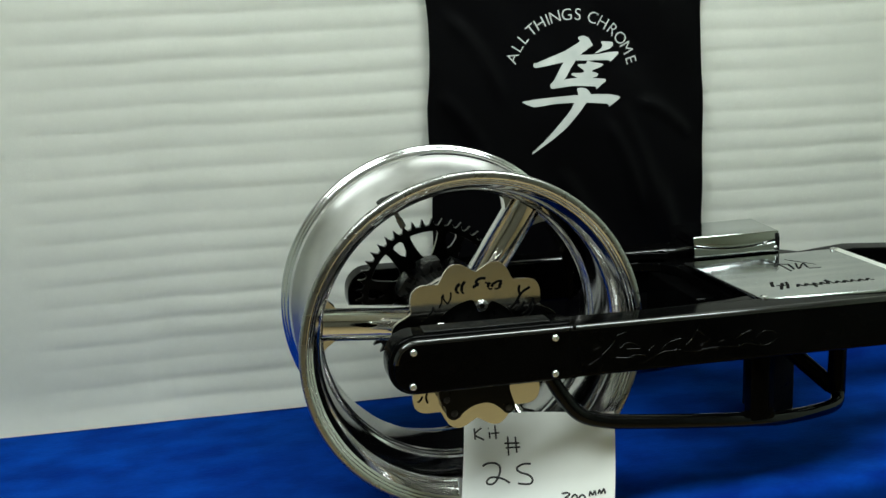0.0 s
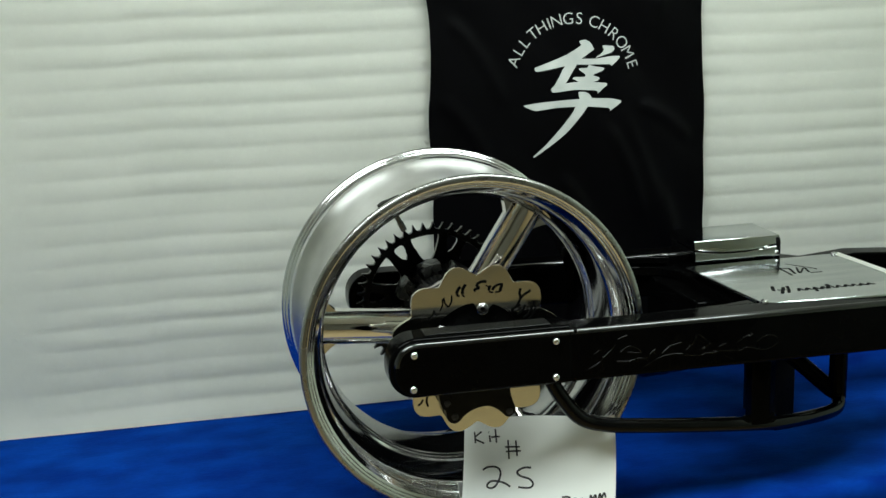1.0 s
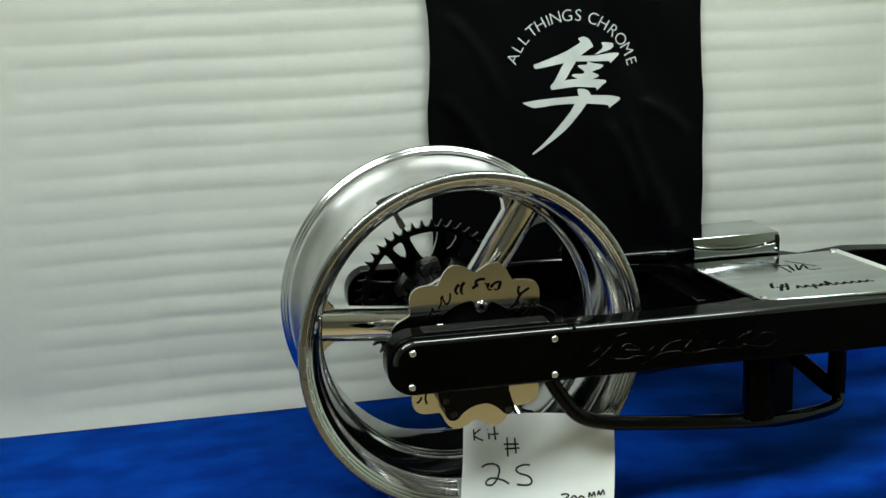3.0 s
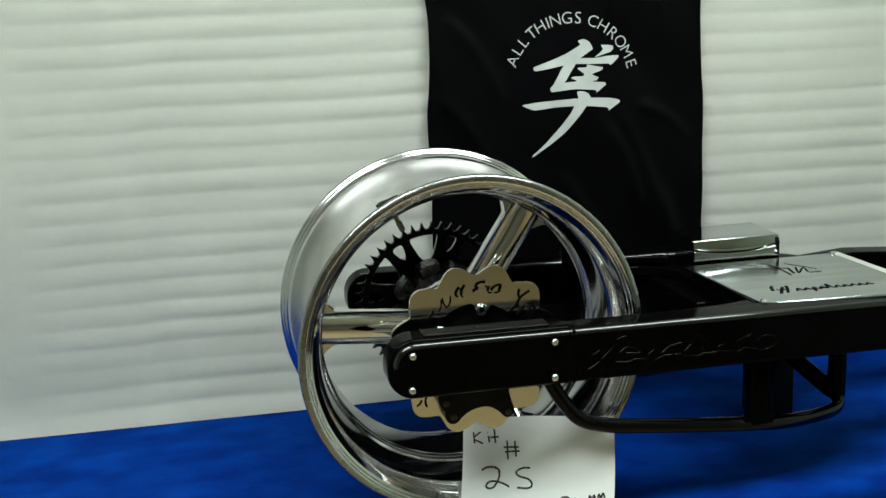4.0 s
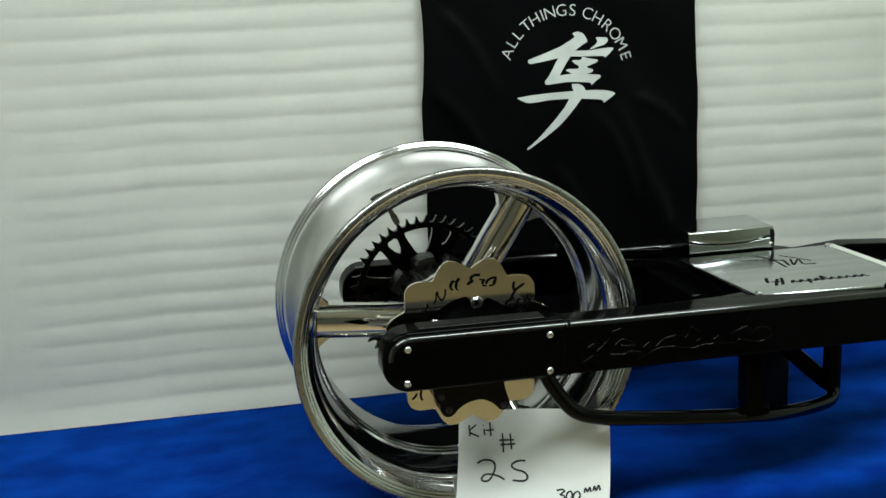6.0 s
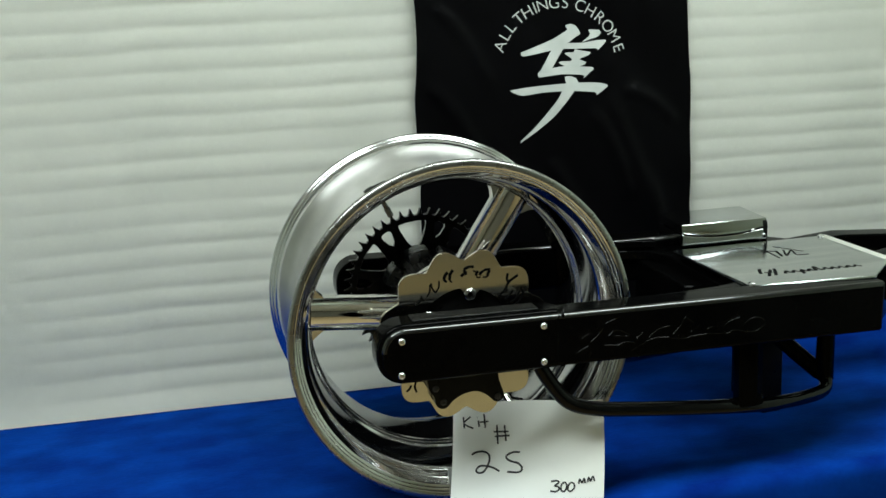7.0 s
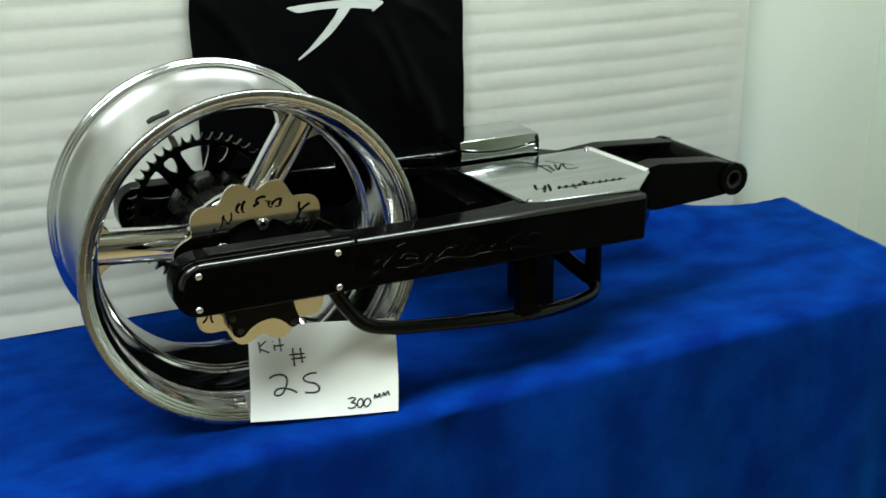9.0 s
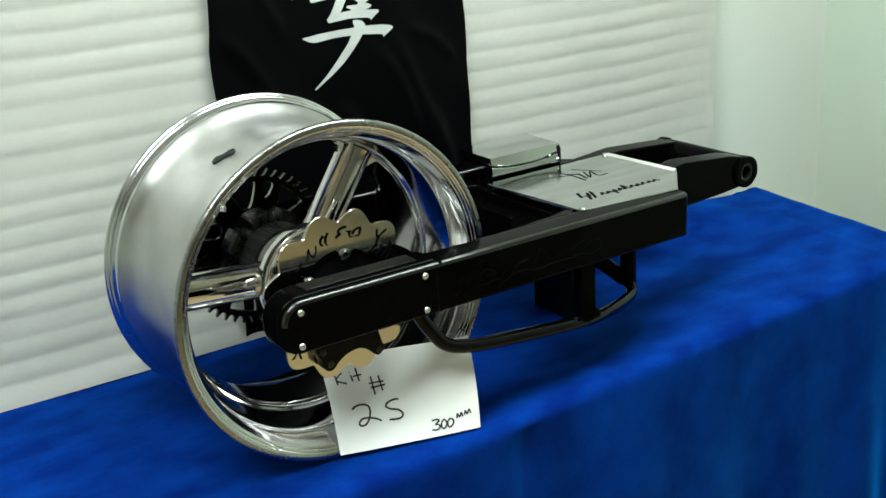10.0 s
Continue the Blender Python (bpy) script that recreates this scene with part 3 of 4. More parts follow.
for angle in (56.5, 174.5, -64.5):
    spoke(angle)

part("hub", lathe([(0.017, 0.02), (0.017, 0.066), (0.020, 0.0735), (0.024, 0.0755), (0.036, 0.0755), (0.041, 0.072), (0.047, 0.050), (0.047, 0.02)], AXLE, 96), POLISHED, wheel, "polished hub flange")
part("hub_body", lathe([(0.108, 0.030), (0.108, 0.057), (0.150, 0.057), (0.156, 0.054), (0.158, 0.030)], AXLE, 96), SATIN, wheel, "bright machined hub body")
part("hub_collar", lathe([(0.080, 0.030), (0.080, 0.070), (0.0815, 0.0755), (0.0850, 0.0790), (0.0890, 0.0800), (0.0990, 0.0800), (0.1035, 0.0785), (0.1060, 0.0740), (0.1072, 0.062), (0.1078, 0.030)], AXLE, 96), POLISHED, wheel, "polished collar that joins the spokes")
part("hub_barrel", lathe([(0.0475, 0.02), (0.0475, 0.034), (0.086, 0.035), (0.086, 0.02)], AXLE, 72), GREY, wheel, "grey hub barrel")
b = bmesh.new()
rings = []
for y, r, tooth in ((0.1585, 0.030, 0.0), (0.1585, 0.0545, 0.0), (0.1605, 0.0560, 0.0016), (0.2030, 0.0560, 0.0016), (0.2050, 0.0545, 0.0), (0.2050, 0.030, 0.0)):
    rings.append([b.verts.new(((r + (tooth if i % 4 < 2 else 0)) * math.cos(2 * math.pi * i / 240), y, R + (r + (tooth if i % 4 < 2 else 0)) * math.sin(2 * math.pi * i / 240))) for i in range(240)])
for p, q in zip(rings, rings[1:] + rings[:1]):
    for i in range(240):
        b.faces.new((p[i], p[(i + 1) % 240], q[(i + 1) % 240], q[i]))
part("knurled_drum", b, GREY, wheel, "dark grey drum with fine ribs round it")
b = bmesh.new()
n = 96
prof = [(0.206, 0.03), (0.206, 0.060), (0.209, 0.0665), (0.226, 0.0675), (0.243, 0.0665), (0.250, 0.060), (0.266, 0.056), (0.266, 0.03)]
rings = []
for y, r in prof:
    lift = [(0.005 if i % 12 < 8 else -0.012) if r > 0.056 else 0.0 for i in range(n)]
    rings.append([b.verts.new(((r + lift[i]) * math.cos(2 * math.pi * i / n), y, R + (r + lift[i]) * math.sin(2 * math.pi * i / n))) for i in range(n)])
for p, q in zip(rings, rings[1:] + rings[:1]):
    for i in range(n):
        b.faces.new((p[i], p[(i + 1) % n], q[(i + 1) % n], q[i]))
part("cush_drive", bevelled(b, 0.0012, 2, 40), LUG, wheel, "ribbed black sprocket carrier")


def sprocket():
    teeth, arms, y0, y1 = 48, 7, 0.2685, 0.2750

    def band(inner, outer, closed):
        """A flat piece y0 to y1 thick between two lines of (radius, angle); its walls are bare metal."""
        b = bmesh.new()
        n = len(outer)
        lines = [[b.verts.new((r * math.cos(a), y, R + r * math.sin(a))) for r, a in pts] for pts, y in ((outer, y0 + 0.0007), (inner, y0 + 0.0007), (outer, y1), (inner, y1))]
        o0, i0, o1, i1 = lines
        of, inf = ([b.verts.new(((r + d) * math.cos(a), y0, R + (r + d) * math.sin(a))) for r, a in pts] for pts, d in ((outer, -0.0007), (inner, 0.0007)))
        for p, q, k in ((of, inf, 0), (o1, i1, 0), (o0, of, 1), (i0, inf, 1), (o0, o1, 1), (i0, i1, 1)):
            for i in range(n if closed else n - 1):
                b.faces.new((p[i], p[(i + 1) % n], q[(i + 1) % n], q[i])).material_index = k
        return b

    outer = []
    for k in range(teeth):
        for f, r in ((0.0, 0.1136), (0.16, 0.1132), (0.34, 0.1180), (0.46, 0.1240), (0.54, 0.1240), (0.66, 0.1180), (0.84, 0.1132)):
            outer.append((r, 2 * math.pi * (k + f + 0.27) / teeth))
    ring_ob = part("sprocket", band([(0.1040, a) for _, a in outer], outer, True), [DULL, EDGE], wheel, "black rear sprocket with pointed teeth", 30)
    circle = [2 * math.pi * i / 120 for i in range(120)]
    part("centre_ring", band([(0.040, a) for a in circle], [(0.0640, a) for a in circle], True), [DULL, EDGE], ring_ob)
    for k in range(arms):
        base = radians(121.7 + 360 / arms * k)
        for lean in (-1, 1):
            b = bmesh.new()
            lines = []
            for i in range(15):
                r = 0.0625 + 0.0435 * i / 14
                flare = 0.0048 * (math.exp(-(r - 0.0625) / 0.0035) + math.exp(-(0.1060 - r) / 0.0035))
                far = 0.0215 + 0.02 * (r - 0.085) + flare                       # from the pair's middle to the open window
                near = 0.0 if r < 0.0800 else min(0.0086, 0.0040 + 0.26 * (r - 0.0800)) * min(1.0, math.sqrt((r - 0.0800) / 0.004)) * (1 - 0.55 * max(0.0, (r - 0.1005) / 0.0045) ** 2)
                lines.append([b.verts.new((r * math.cos(a), y, R + r * math.sin(a))) for a, y in
                              ((base + lean * near / r, y0 + 0.0001), (base + lean * (far - 0.0006) / r, y0 + 0.0001), (base + lean * far / r, y0 + 0.0008), (base + lean * far / r, y1 - 0.0001), (base + lean * near / r, y1 - 0.0001))])
            for p, q in zip(lines, lines[1:]):
                for m, slot in enumerate((0, 1, 1, 0, 1)):
                    b.faces.new((p[m], p[(m + 1) % 5], q[(m + 1) % 5], q[m])).material_index = slot
            part("web_arm", b, [DULL, LIP], ring_ob, "", 40)


sprocket()


def brake_disc():
    b = bmesh.new()
    n, y0, y1 = 420, 0.0020, 0.0075

    def edge(a):
        return 0.1052 + 0.0155 * (0.5 + 0.5 * math.cos(12 * (a - radians(73.5)))) ** 0.72

    def hole(a):
        near = min(abs((math.degrees(a) - 80.8 - 72 * k + 180) % 360 - 180) for k in range(5))
        return 0.0665 - 0.0165 * math.exp(-(near / 9.0) ** 4)

    rings = [[b.verts.new((f(a) * math.cos(a), y, R + f(a) * math.sin(a))) for a in (2 * math.pi * i / n for i in range(n))]
             for f, y in ((lambda a: edge(a) - 0.0006, y0), (edge, y0 + 0.0008), (edge, y1 - 0.0008), (lambda a: edge(a) - 0.0006, y1), (hole, y1), (hole, y0))]
    for p, q in zip(rings, rings[1:] + rings[:1]):
        for i in range(n):
            b.faces.new((p[i], p[(i + 1) % n], q[(i + 1) % n], q[i]))
    disc = part("brake_disc", b, STEEL, wheel, "wavy-edged polished steel brake disc", 30)
    for a in (80.8, 147.8, 224, 296, 8):
        a = radians(a)
        at = (0.0575 * math.cos(a), 0.002, R + 0.0575 * math.sin(a))
        bolt = part("bolt", lathe([(0.0, 0.0035), (0.0, 0.0084), (-0.0016, 0.0084), (-0.0023, 0.0076), (-0.0023, 0.0058), (-0.0030, 0.0054), (-0.0030, 0.0036), (-0.0010, 0.0033)], at, 28), FLANGE, disc, "steel socket-head bolt")
        part("socket", lathe([(-0.0010, 0.0), (-0.0010, 0.0036), (-0.0002, 0.0036), (-0.0002, 0.0)], at, 6, False), ETCH, bolt, "dark hexagonal socket")
    # dark cut-outs: slanting bold slots along the top, finer scratches beside them
    slots = [((-66, 50), (-58, 62), 1.0), ((-58, 62), (-54, 54), 1.0), ((-50, 60), (-46, 76), 1.1), ((-44, 78), (-38, 64), 1.2), ((-38, 64), (-33, 80), 1.2),
             ((-20.0, 90.6), (-26.0, 81.5), 2.21), ((-26.0, 81.5), (-22.0, 77.6), 1.66), ((-13.0, 93.2), (-18.0, 80.2), 2.12), ((-18.0, 80.2), (-15.0, 76.3), 1.2), ((16.0, 94.5), (2.0, 91.9), 2.02),
             ((2.0, 91.9), (6.0, 86.7), 2.02), ((6.0, 86.7), (-2.0, 82.8), 2.12), ((22.0, 88.0), (19.0, 81.5), 2.02), ((15.0, 89.3), (22.0, 86.7), 1.1), ((19.0, 80.2), (25.0, 78.9), 1.2),
             ((39.0, 88.0), (28.0, 86.7), 1.75), ((28.0, 86.7), (24.0, 81.5), 2.02), ((38.0, 86.7), (35.0, 78.9), 2.21), ((28.0, 78.9), (35.0, 78.9), 1.2)]
    scratches = [((63.5, 80), (64, 66), 1.9), ((78, 76), (58, 56), 1.9), ((63, 57), (50, 49), 1.7), ((66, 38), (80, 54), 1.6), ((72, 34), (84, 50), 1.5), ((58, 44), (70, 56), 1.5), ((82, 60), (86, 50), 1.5),
                 ((-86, -71), (-79, -63), 1.5), ((-72, -58), (-72, -74), 1.5)]
    for (u0, v0), (u1, v1), wide in slots + scratches:
        p, q = Vector((u0, 0, v0)) / 1000, Vector((u1, 0, v1)) / 1000
        mid = (p + q) / 2 + Vector((0, 1, 0)).cross(q - p) * 0.12
        line = [v + Vector((0, y0 - 0.0001, R)) for v in smooth_line([p, mid, q], 4)]
        part("cutout", tube(line, wide / 1000, 8, None, 0.25, (0, 1, 0)), ETCH, disc, "dark slot", 0)


brake_disc()
part("disc_carrier", lathe([(0.0082, 0.022), (0.0082, 0.0655), (0.010, 0.0675), (0.0155, 0.0675), (0.0158, 0.022)], AXLE, 96), DULL, wheel, "black disc carrier")


# ---------------------------------------------------------------- swingarm
ARM = Matrix.Translation((0, 0, 0.2468)) @ Matrix.Rotation(radians(1.27), 4, "Y")
MIRROR = Matrix.Translation((0, 0.26, 0)) @ Matrix.Diagonal((1, -1, 1, 1))
swingarm = thing("swingarm", "glossy black motorcycle swingarm bolted to a wheel, front propped up", "swingarm", (0.36, 0.13, 0.055))


def flip(bm):
    bmesh.ops.transform(bm, matrix=MIRROR, verts=bm.verts)
    bmesh.ops.reverse_faces(bm, faces=bm.faces)
    return bm


for far in (False, True):
    side = flip if far else (lambda bm: bm)
    arm = part("arm", side(soft_bar(-0.050, 0.599, -0.0375, 0.0362, 0.004, 0.005, -0.0730, -0.024, 0.0065, ARM)), [BLACK, GLINT], swingarm)
    axle_block = part("axle_block", side(soft_bar(-0.1345, 0.1115, -0.0405, 0.0405, 0.036, 0.004, -0.067, -0.022, 0.006, ARM)), [BLACK, BLACK], swingarm)
    part("weld", side(block(0.1125, 0.1170, -0.0727, -0.0232, -0.0377, 0.0368, 0.002, ARM)), BLACK, swingarm)
    cover = part("cover_plate", side(soft_bar(-0.129, 0.112, -0.0372, 0.0363, 0.031, 0.004, -0.0735, -0.058, 0.0062, ARM)), [BLACK, GLINT], swingarm, "black end cover plate")
    for bx, bz in ((-0.1032, 0.0208), (-0.1050, -0.0250), (0.0872, 0.0226), (0.0875, -0.0268)):
        p = ARM @ Vector((bx, -0.0733, bz))
        if far:
            p = MIRROR @ p
        button_bolt(p, 0.0052, 0.004, cover, "silver dome-headed bolt", 1 if far else -1)
    if not far:
        # a worn grip strip along the top of the axle block
        part("adjuster_strip", block(-0.085, 0.085, -0.058, -0.030, 0.0402, 0.0425, 0.001, ARM), SCUFFED, swingarm, "scuffed black strip")
        near_arm = arm
part("axle", lathe([(-0.066, 0.0), (-0.066, 0.0125), (0.326, 0.0125), (0.326, 0.0)], AXLE, 32, False), GREY, swingarm, "steel axle")

# raised script-like flourish on the outer face, as plain strokes
SCRIPT = {}
SCRIPT["first"] = [[(0.1345, -0.0208), (0.1493, -0.0125)], [(0.1516, -0.0264), (0.1555, -0.0204)], [(0.141, -0.0007), (0.1509, 0.0045)], [(0.1532, -0.0074), (0.164, 0.0018), (0.1708, 0.01)], [(0.1737, 0.0171), (0.1876, 0.0214)]]
SCRIPT["second"] = [[(0.1734, -0.014), (0.1934, -0.0155), (0.2003, -0.0124), (0.2164, -0.014)], [(0.1791, -0.0008), (0.1879, 0.0054), (0.199, 0.0036), (0.2081, -0.0042), (0.1881, -0.0026)], [(0.2193, -0.0089), (0.2281, -0.0017)]]
SCRIPT["third"] = [[(0.2106, -0.0261), (0.2364, -0.0136), (0.2503, -0.0113), (0.2673, -0.0119)], [(0.2382, -0.0085), (0.25, 0.0007), (0.267, 0.0041)]]
SCRIPT["fourth"] = [[(0.2704, -0.0138), (0.2934, -0.0163), (0.3024, -0.0141), (0.3224, -0.0137)], [(0.2732, -0.0077), (0.285, 0.0045), (0.2898, 0.0136), (0.302, 0.0049)], [(0.2963, -0.0092), (0.3101, 0.0001)]]
SCRIPT["fifth"] = [[(0.3222, -0.0067), (0.3312, -0.0035)], [(0.3224, -0.0127), (0.3544, -0.0149), (0.3633, -0.0117), (0.3935, -0.0171), (0.4113, -0.0087)], [(0.3482, -0.0031), (0.36, 0.0032), (0.3719, 0.0064)],
                   [(0.3782, -0.0044), (0.39, 0.0028), (0.4031, 0.0021), (0.4091, -0.0017)]]
for strokes in SCRIPT.values():
    for pts in strokes:
        line = smooth_line([ARM @ Vector((u, -0.0728, v)) for u, v in pts], 6)
        part("raised_stroke", tube(line, 0.0009, 8, flat=0.5), GLOSS, near_arm, "raised black flourish")

part("cross_member", block(0.372, 0.555, 0.10, 0.284, -0.072, 0.003, 0.004, ARM), BLACK, swingarm)
part("top_deck", prism([(0.300, -0.0225), (0.350, -0.016), (0.385, -0.002), (0.402, 0.03), (0.402, 0.23), (0.385, 0.262), (0.350, 0.276), (0.300, 0.2825), (0.60, 0.312), (0.668, 0.242),
                        (0.668, 0.018), (0.600, -0.052), (0.58, -0.052), (0.58, -0.0225)], 0.004, 0.0185, 0.002, "z", ARM), BLACK, swingarm)
part("end_gusset", prism([(0.570, -0.020), (0.590, -0.058), (0.600, -0.058), (0.668, 0.012), (0.668, 0.070), (0.570, 0.070)], -0.0365, 0.0036, 0.002, "z", ARM), BLACK, swingarm)
part("plate_mount", prism([(0.418, -0.022), (0.594, -0.036), (0.652, 0.022), (0.645, 0.172), (0.408, 0.180)], 0.250, 0.2673, 0.001, "z"), BLACK, swingarm)
for y0, y1 in ((-0.0242, -0.004), (0.264, 0.2842)):
    near = y0 < 0
    o = [(0.245, y0), (0.40, y0), (0.40, y1), (0.36, y0 + 0.009), (0.30, y0 + 0.003)] if near else [(0.245, y1), (0.30, y1 - 0.003), (0.36, y1 - 0.009), (0.40, y0), (0.40, y1)]
    part("gusset", prism(o, 0.0240, 0.0346, 0.0012, "z", ARM), BLACK, swingarm)
for y0, y1 in ((0.030, 0.070), (0.190, 0.230)):
    drop = 0.008 if y0 > 0.1 else 0.0
    part("pivot_arm", prism([(0.59, 0.206), (0.70, 0.1965), (0.80, 0.1995), (0.852, 0.2025), (0.852, 0.2560), (0.82, 0.2640 - drop * 0.6), (0.70, 0.2765 - drop), (0.59, 0.2610)], y0, y1, 0.005), BLACK, swingarm)
PIVOT = (0.853, 0.0, 0.2292)
tube_ob = part("pivot_tube", lathe([(0.024, 0.0165), (0.0225, 0.018), (0.0225, 0.026), (0.0245, 0.0285), (0.036, 0.0285), (0.0375, 0.027), (0.2225, 0.027), (0.224, 0.0285),
                                    (0.2355, 0.0285), (0.2375, 0.026), (0.2375, 0.018), (0.236, 0.0165)], PIVOT, 48), BLACK, swingarm)
part("bearing", lathe([(0.026, 0.012), (0.0255, 0.0165), (0.05, 0.0165), (0.05, 0.012)], PIVOT, 32), LUG, tube_ob, "grey steel pivot bearing")

cover = part("engraved_plate", prism([(0.409, -0.033), (0.598, -0.0505), (0.667, 0.0165), (0.6585, 0.1835), (0.396, 0.193)], 0.2672, 0.2738, 0.0042, "z"), PLATE, swingarm, "mirror-polished engraved plate", 25)
# the lit bevel's brightness is put into an added strip of paler metal
part("edge_strip", block(-0.0044, 0.0044, -0.080, 0.078, 0.0, 0.0018, 0.0005, pose(0.6580, 0.098, 0.2742, 0, -16, 2.9)), LIT_BEVEL, cover, "added strip with the plate's lit bevel in its colour")
for sx, sy in ((0.4155, -0.0255), (0.6515, 0.1765)):
    b = lathe([(0.0, 0.0001), (0.0, 0.0060), (-0.0024, 0.0056), (-0.0036, 0.004), (-0.0040, 0.0)], (0, 0, 0), 20, False, pose(sx, sy, 0.2736, -90))
    part("screw", b, BOLT, cover)
def etched(pts, wide, label="black engraved stroke"):
    line = smooth_line([Vector((u, v, 0.2740)) for u, v in pts], 5)
    part("engraving", tube(line, wide, 6, flat=0.2, up=(0, 0, 1)), ETCH, cover, label)


def slant(u):
    return 0.017 - 0.07 * (u - 0.458)


# a bold flourish, then a run of small joined humps of uneven height
etched([(0.4545, 0.019), (0.460, 0.034), (0.464, 0.040)], 0.0026)
etched([(0.459, 0.003), (0.468, 0.018), (0.476, 0.031)], 0.0026)
etched([(0.461, 0.022), (0.468, 0.018), (0.4745, 0.0195)], 0.0018)
etched([(0.470, 0.004), (0.4775, 0.018), (0.484, 0.034)], 0.0024)
for k, (tall, deep, wide) in enumerate(((10, 0, 19), (9, 0, 20), (9, -9, 19), (9, 0, 21), (19, 0, 19), (9, 0, 17), (8, 0, 20), (9, 0, 15), (8, 0, 19), (8, 0, 16))):
    u = 0.4885 + 0.0120 * k
    z0 = slant(u) - 0.008
    etched([(u - 0.001, z0 + deep / 1000), (u + 0.0036, z0 + tall * 0.00085), (u + 0.0062, z0 + tall / 1000)], wide / 7600)
    etched([(u + 0.0062, z0 + tall * 0.0008), (u + 0.0072, z0 + 0.001), (u + 0.0112, z0 + 0.0008)], wide / 10500)
for pts, wide in (([(0.513, 0.163), (0.524, 0.128), (0.523, 0.086)], 17), ([(0.539, 0.124), (0.532, 0.093)], 20), ([(0.552, 0.124), (0.540, 0.093), (0.562, 0.119), (0.556, 0.094)], 16),
                  ([(0.548, 0.150), (0.566, 0.123), (0.577, 0.106)], 11), ([(0.556, 0.090), (0.575, 0.088)], 14), ([(0.470, 0.146), (0.500, 0.136), (0.524, 0.124)], 11), ([(0.526, 0.130), (0.536, 0.122)], 18)):
    etched(pts, wide / 10000)

BILLET = pose(0.4955, 0.2535, 0, 0, 0, -2.2)


def loft(profile, us, bevel):
    """A solid whose (y, z) section, profile(u), changes along x."""
    b = bmesh.new()
    rings = [[b.verts.new(BILLET @ Vector((u, y, z))) for y, z in profile(u)] for u in us]
    n = len(rings[0])
    for p, q in zip(rings, rings[1:]):
        for k in range(n):
            b.faces.new((p[k], p[(k + 1) % n], q[(k + 1) % n], q[k]))
    b.faces.new(rings[0]), b.faces.new(rings[-1])
    bmesh.ops.recalc_face_normals(b, faces=b.faces)
    return bevelled(b, bevel, 2, 50)


def seam(u):
    """The bowed joint between the block and its cap."""
    return 0.2738 + 0.034 * (0.40 + 0.21 * (u / 0.0735) ** 2)


def bow(u):
    return 0.0035 * (1 - (u / 0.0735) ** 2)


US = [-0.0735 + 0.147 * i / 16 for i in range(17)]
billet = part("billet_block", loft(lambda u: [(0.050, 0.2515), (0.050, seam(u) - 0.0022), (-0.0492, seam(u) - 0.0022), (-0.0502, seam(u) - 0.0030), (-0.0500, 0.2515)], US, 0.0010), BILLET_METAL, swingarm, "mirror-polished billet block")
part("cap", loft(lambda u: [(0.051, seam(u) + 0.0006), (0.051, 0.3080), (-0.0450, 0.3080), (-0.0462, 0.3068), (-0.0480 - bow(u) * 0.2, 0.2985), (-0.0494 - bow(u) * 0.6, 0.45 * 0.2985 + 0.55 * seam(u)), (-0.0492 - bow(u) * 0.9, seam(u) + 0.0026), (-0.0484 - bow(u), seam(u) + 0.0006)], US, 0.0019), BILLET_METAL, billet)
part("spacer", loft(lambda u: [(0.047, seam(u) - 0.004), (0.047, seam(u) + 0.002), (-0.042, seam(u) + 0.002), (-0.042, seam(u) - 0.004)], US[1:-1], 0.0), DULL, billet)
part("end_strip", loft(lambda u: [(-0.040, 0.2765), (-0.040, 0.3045), (-0.0475, 0.3045), (-0.0507, 0.2985), (-0.0510, 0.2765)], (0.0672, 0.0741), 0.0006), DULL, billet, "dark strip on the end of the block")
for u, v, y in ((-0.060, 0.2805, -0.0470), (0.048, 0.2905, -0.0522), (0.068, 0.2805, -0.0495)):
    button_bolt(BILLET @ Vector((u, y, v)), 0.0036, 0.003, billet)

# lower brace
RAIL = [(0.088, -0.046, 0.205), (0.104, -0.050, 0.176), (0.128, -0.055, 0.147), (0.165, -0.057, 0.1335), (0.215, -0.057, 0.1255), (0.300, -0.056, 0.1145), (0.378, -0.052, 0.1045),
        (0.435, -0.036, 0.0930), (0.500, -0.008, 0.0805), (0.560, 0.024, 0.0710), (0.583, 0.042, 0.0735), (0.588, 0.052, 0.090), (0.588, 0.054, 0.140), (0.588, 0.054, 0.210)]
part("brace_rail", tube(smooth_line(RAIL, 7), 0.0104, 18), GLOSS, swingarm, "bent black tube brace")
part("strut", block(0.379, 0.408, -0.062, -0.042, 0.104, 0.205, 0.003), BLACK, swingarm)
for bx in (0.374, 0.412):
    part("weld_boss", lathe([(-0.006, 0.0), (-0.005, 0.006), (0.0, 0.0085), (0.006, 0.006), (0.007, 0.0)], (bx, -0.056, 0.111), 16, False), BLACK, swingarm)
part("diagonal", tube([Vector((0.515, 0.095, 0.156)), Vector((0.584, 0.062, 0.088))], 0.0130, 14), BLACK, swingarm)
part("post", tube([Vector((0.588, 0.054, 0.080)), Vector((0.588, 0.054, 0.212))], 0.0138, 18, up=(0, 1, 0)), BLACK, swingarm)

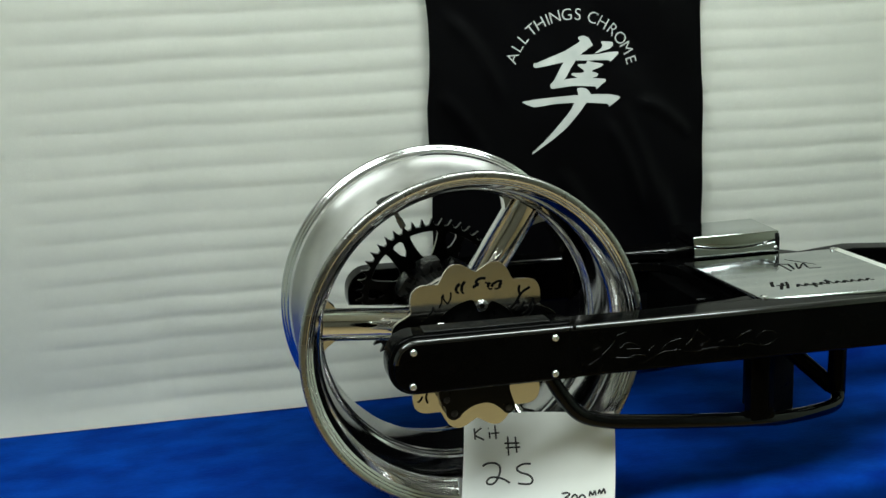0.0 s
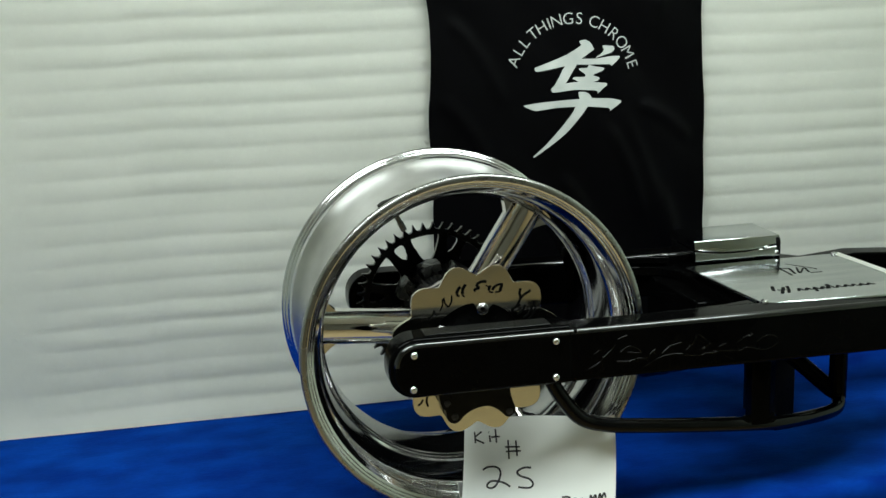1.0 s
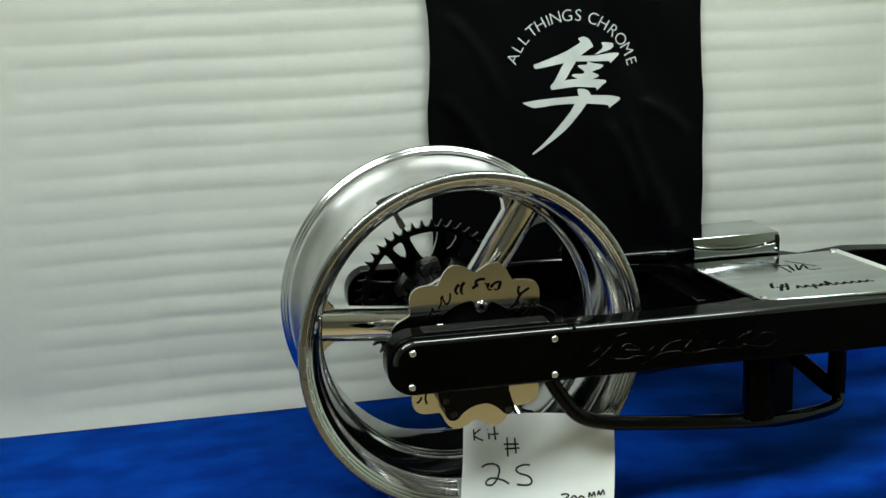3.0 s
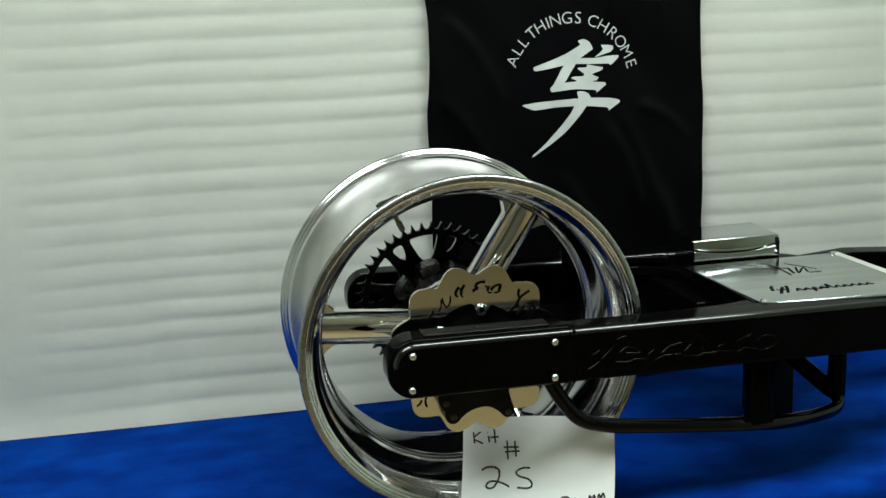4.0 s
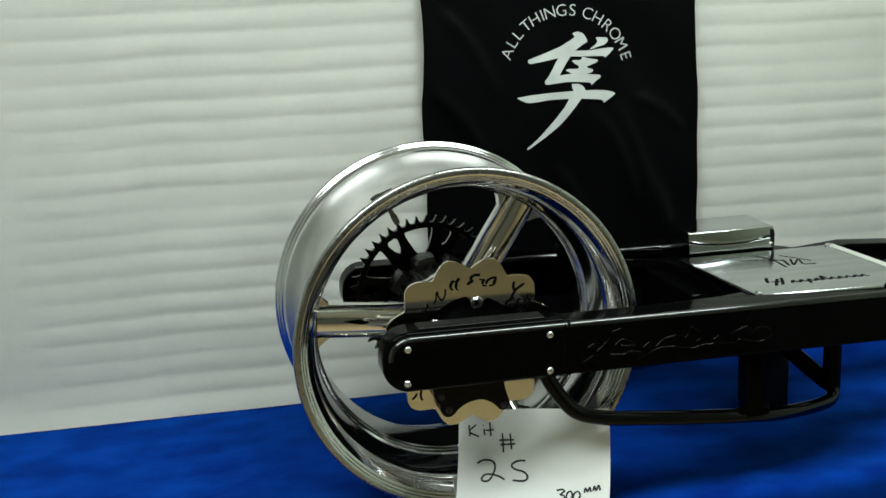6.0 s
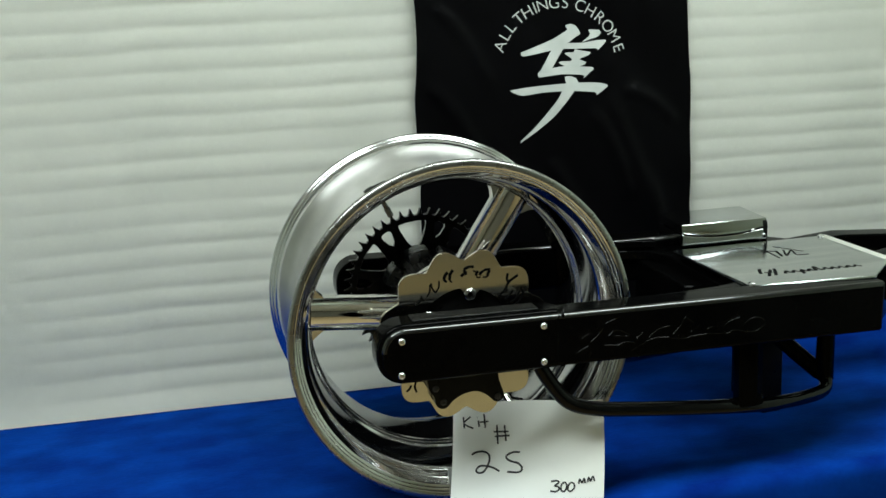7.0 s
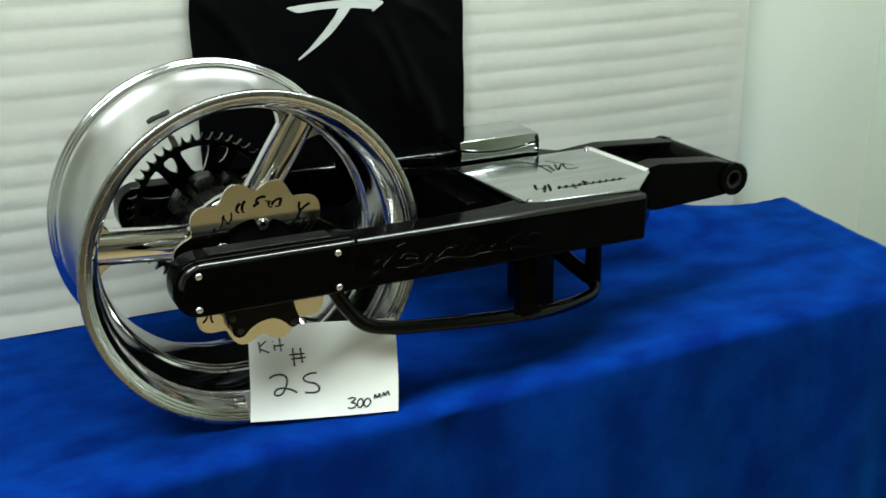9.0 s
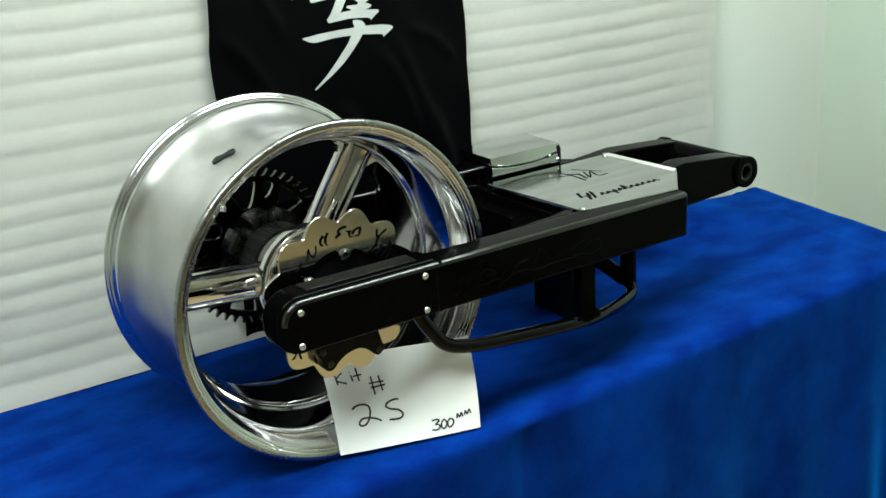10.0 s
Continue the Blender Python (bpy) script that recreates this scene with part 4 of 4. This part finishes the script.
# brake caliper below the axle
LOW_EDGE = [(-0.0605, 0.186), (-0.0580, 0.175), (-0.0520, 0.166), (-0.0505, 0.155), (-0.0455, 0.1495), (-0.0400, 0.1480), (-0.0335, 0.1505), (-0.0275, 0.157), (-0.0180, 0.163), (-0.0080, 0.1665),
            (0.0060, 0.1675), (0.0170, 0.163), (0.0260, 0.1555), (0.0310, 0.1500), (0.0375, 0.1480), (0.0440, 0.1525), (0.0455, 0.160), (0.0420, 0.172), (0.0390, 0.184)]
o = [(p.x, p.y) for p in smooth_line([Vector((x, z)) for x, z in LOW_EDGE], 3)] + [(0.039, 0.205), (-0.062, 0.205)]
caliper = part("brake_caliper", prism(o, -0.0205, -0.0012, 0.0012), DULL, swingarm, "black brake caliper bracket")
for x, z, r in ((-0.0500, 0.1785, 0.0046), (-0.0402, 0.1580, 0.0048), (0.0370, 0.1560, 0.0048)):
    button_bolt((x, -0.0205, z), r, 0.0022, caliper, "", -1, GREY)

# ---------------------------------------------------------------- prop under the swingarm
solid("support_block", block(0.528, 0.563, 0.134, 0.240, -0.002, 0.2045, 0.003), DULL, "matt black support block standing on the cloth under the swingarm", "block")

# ---------------------------------------------------------------- paper sign
WRITING = {}
WRITING["k1"] = [(0.07, 0.997), (0.077, 0.86)]
WRITING["k2"] = [(0.118, 0.99), (0.074, 0.92), (0.136, 0.844)]
WRITING["i1"] = [(0.172, 0.929), (0.177, 0.853)]
WRITING["i2"] = [(0.165, 0.972), (0.168, 0.967)]
WRITING["t1"] = [(0.21, 0.998), (0.218, 0.837)]
WRITING["t2"] = [(0.183, 0.908), (0.239, 0.906)]
WRITING["h1"] = [(0.295, 0.855), (0.301, 0.638)]
WRITING["h2"] = [(0.346, 0.847), (0.355, 0.667)]
WRITING["h3"] = [(0.274, 0.78), (0.372, 0.774)]
WRITING["h4"] = [(0.281, 0.726), (0.378, 0.728)]
WRITING["two"] = [(0.129, 0.529), (0.159, 0.558), (0.206, 0.559), (0.239, 0.526), (0.246, 0.463), (0.233, 0.384), (0.207, 0.318), (0.174, 0.309), (0.16, 0.34), (0.18, 0.385), (0.22, 0.39), (0.273, 0.363), (0.312, 0.321)]
WRITING["five"] = [(0.447, 0.537), (0.402, 0.537), (0.364, 0.508), (0.357, 0.474), (0.383, 0.438), (0.434, 0.411), (0.459, 0.364), (0.453, 0.32), (0.421, 0.305), (0.364, 0.314)]
WRITING["three"] = [(0.652, 0.2), (0.688, 0.21), (0.703, 0.188), (0.676, 0.151), (0.7, 0.139), (0.705, 0.107), (0.682, 0.082), (0.648, 0.089)]
WRITING["o1"] = [(0.739, 0.194), (0.72, 0.159), (0.719, 0.101), (0.738, 0.083), (0.754, 0.125), (0.752, 0.172), (0.739, 0.194)]
WRITING["o2"] = [(0.785, 0.191), (0.766, 0.156), (0.764, 0.103), (0.781, 0.085), (0.804, 0.122), (0.803, 0.168), (0.785, 0.191)]
WRITING["m1"] = [(0.833, 0.172), (0.839, 0.225), (0.854, 0.186), (0.868, 0.233), (0.876, 0.18)]
WRITING["m2"] = [(0.89, 0.195), (0.899, 0.245), (0.91, 0.202), (0.926, 0.255), (0.937, 0.2)]


def paper_sign():
    bl, br, tl, tr = (Vector(p) for p in ((-0.0345, -0.0095, 0.009), (0.172, -0.065, 0.0015), (-0.0015, 0.087, 0.100), (0.191, -0.019, 0.133)))

    def at(u, v):
        p = bl.lerp(br, u).lerp(tl.lerp(tr, u), v)
        bow = math.sin(math.pi * v)
        return p + Vector((0, -0.0045 * bow - 0.002 * math.sin(math.pi * u), 0.003 * math.sin(math.pi * u) * v + (0.004 * v * math.sin(u * 5.0))))

    top = thing("paper_sign", "white sheet of paper with black handwriting, propped against the wheel", "paper sign", (0.07, -0.04, 0.0))
    b = bmesh.new()
    nu, nv = 30, 20
    rows = [[b.verts.new(at(i / nu, k / nv)) for i in range(nu + 1)] for k in range(nv + 1)]
    for p, q in zip(rows, rows[1:]):
        for i in range(nu):
            b.faces.new((p[i], p[i + 1], q[i + 1], q[i]))
    bmesh.ops.recalc_face_normals(b, faces=b.faces)
    bmesh.ops.solidify(b, geom=b.faces[:], thickness=0.0003)
    part("sheet", b, PAPER, top, smooth=60)
    for name, pts in WRITING.items():
        n = (at(1, 0.5) - at(0, 0.5)).cross(at(0.5, 1) - at(0.5, 0)).normalized()
        if n.y > 0:
            n = -n
        wide = 0.0014 if name in ("two", "five") else 0.0012
        line = smooth_line([Vector((u, v / 1.12, 0)) for u, v in pts], 7)
        line = [at(p.x, p.y) + n * 0.0007 for p in line]
        part("pen_stroke", tube(line, wide, 8, flat=0.35, up=n), INK, top, "black marker stroke")


paper_sign()
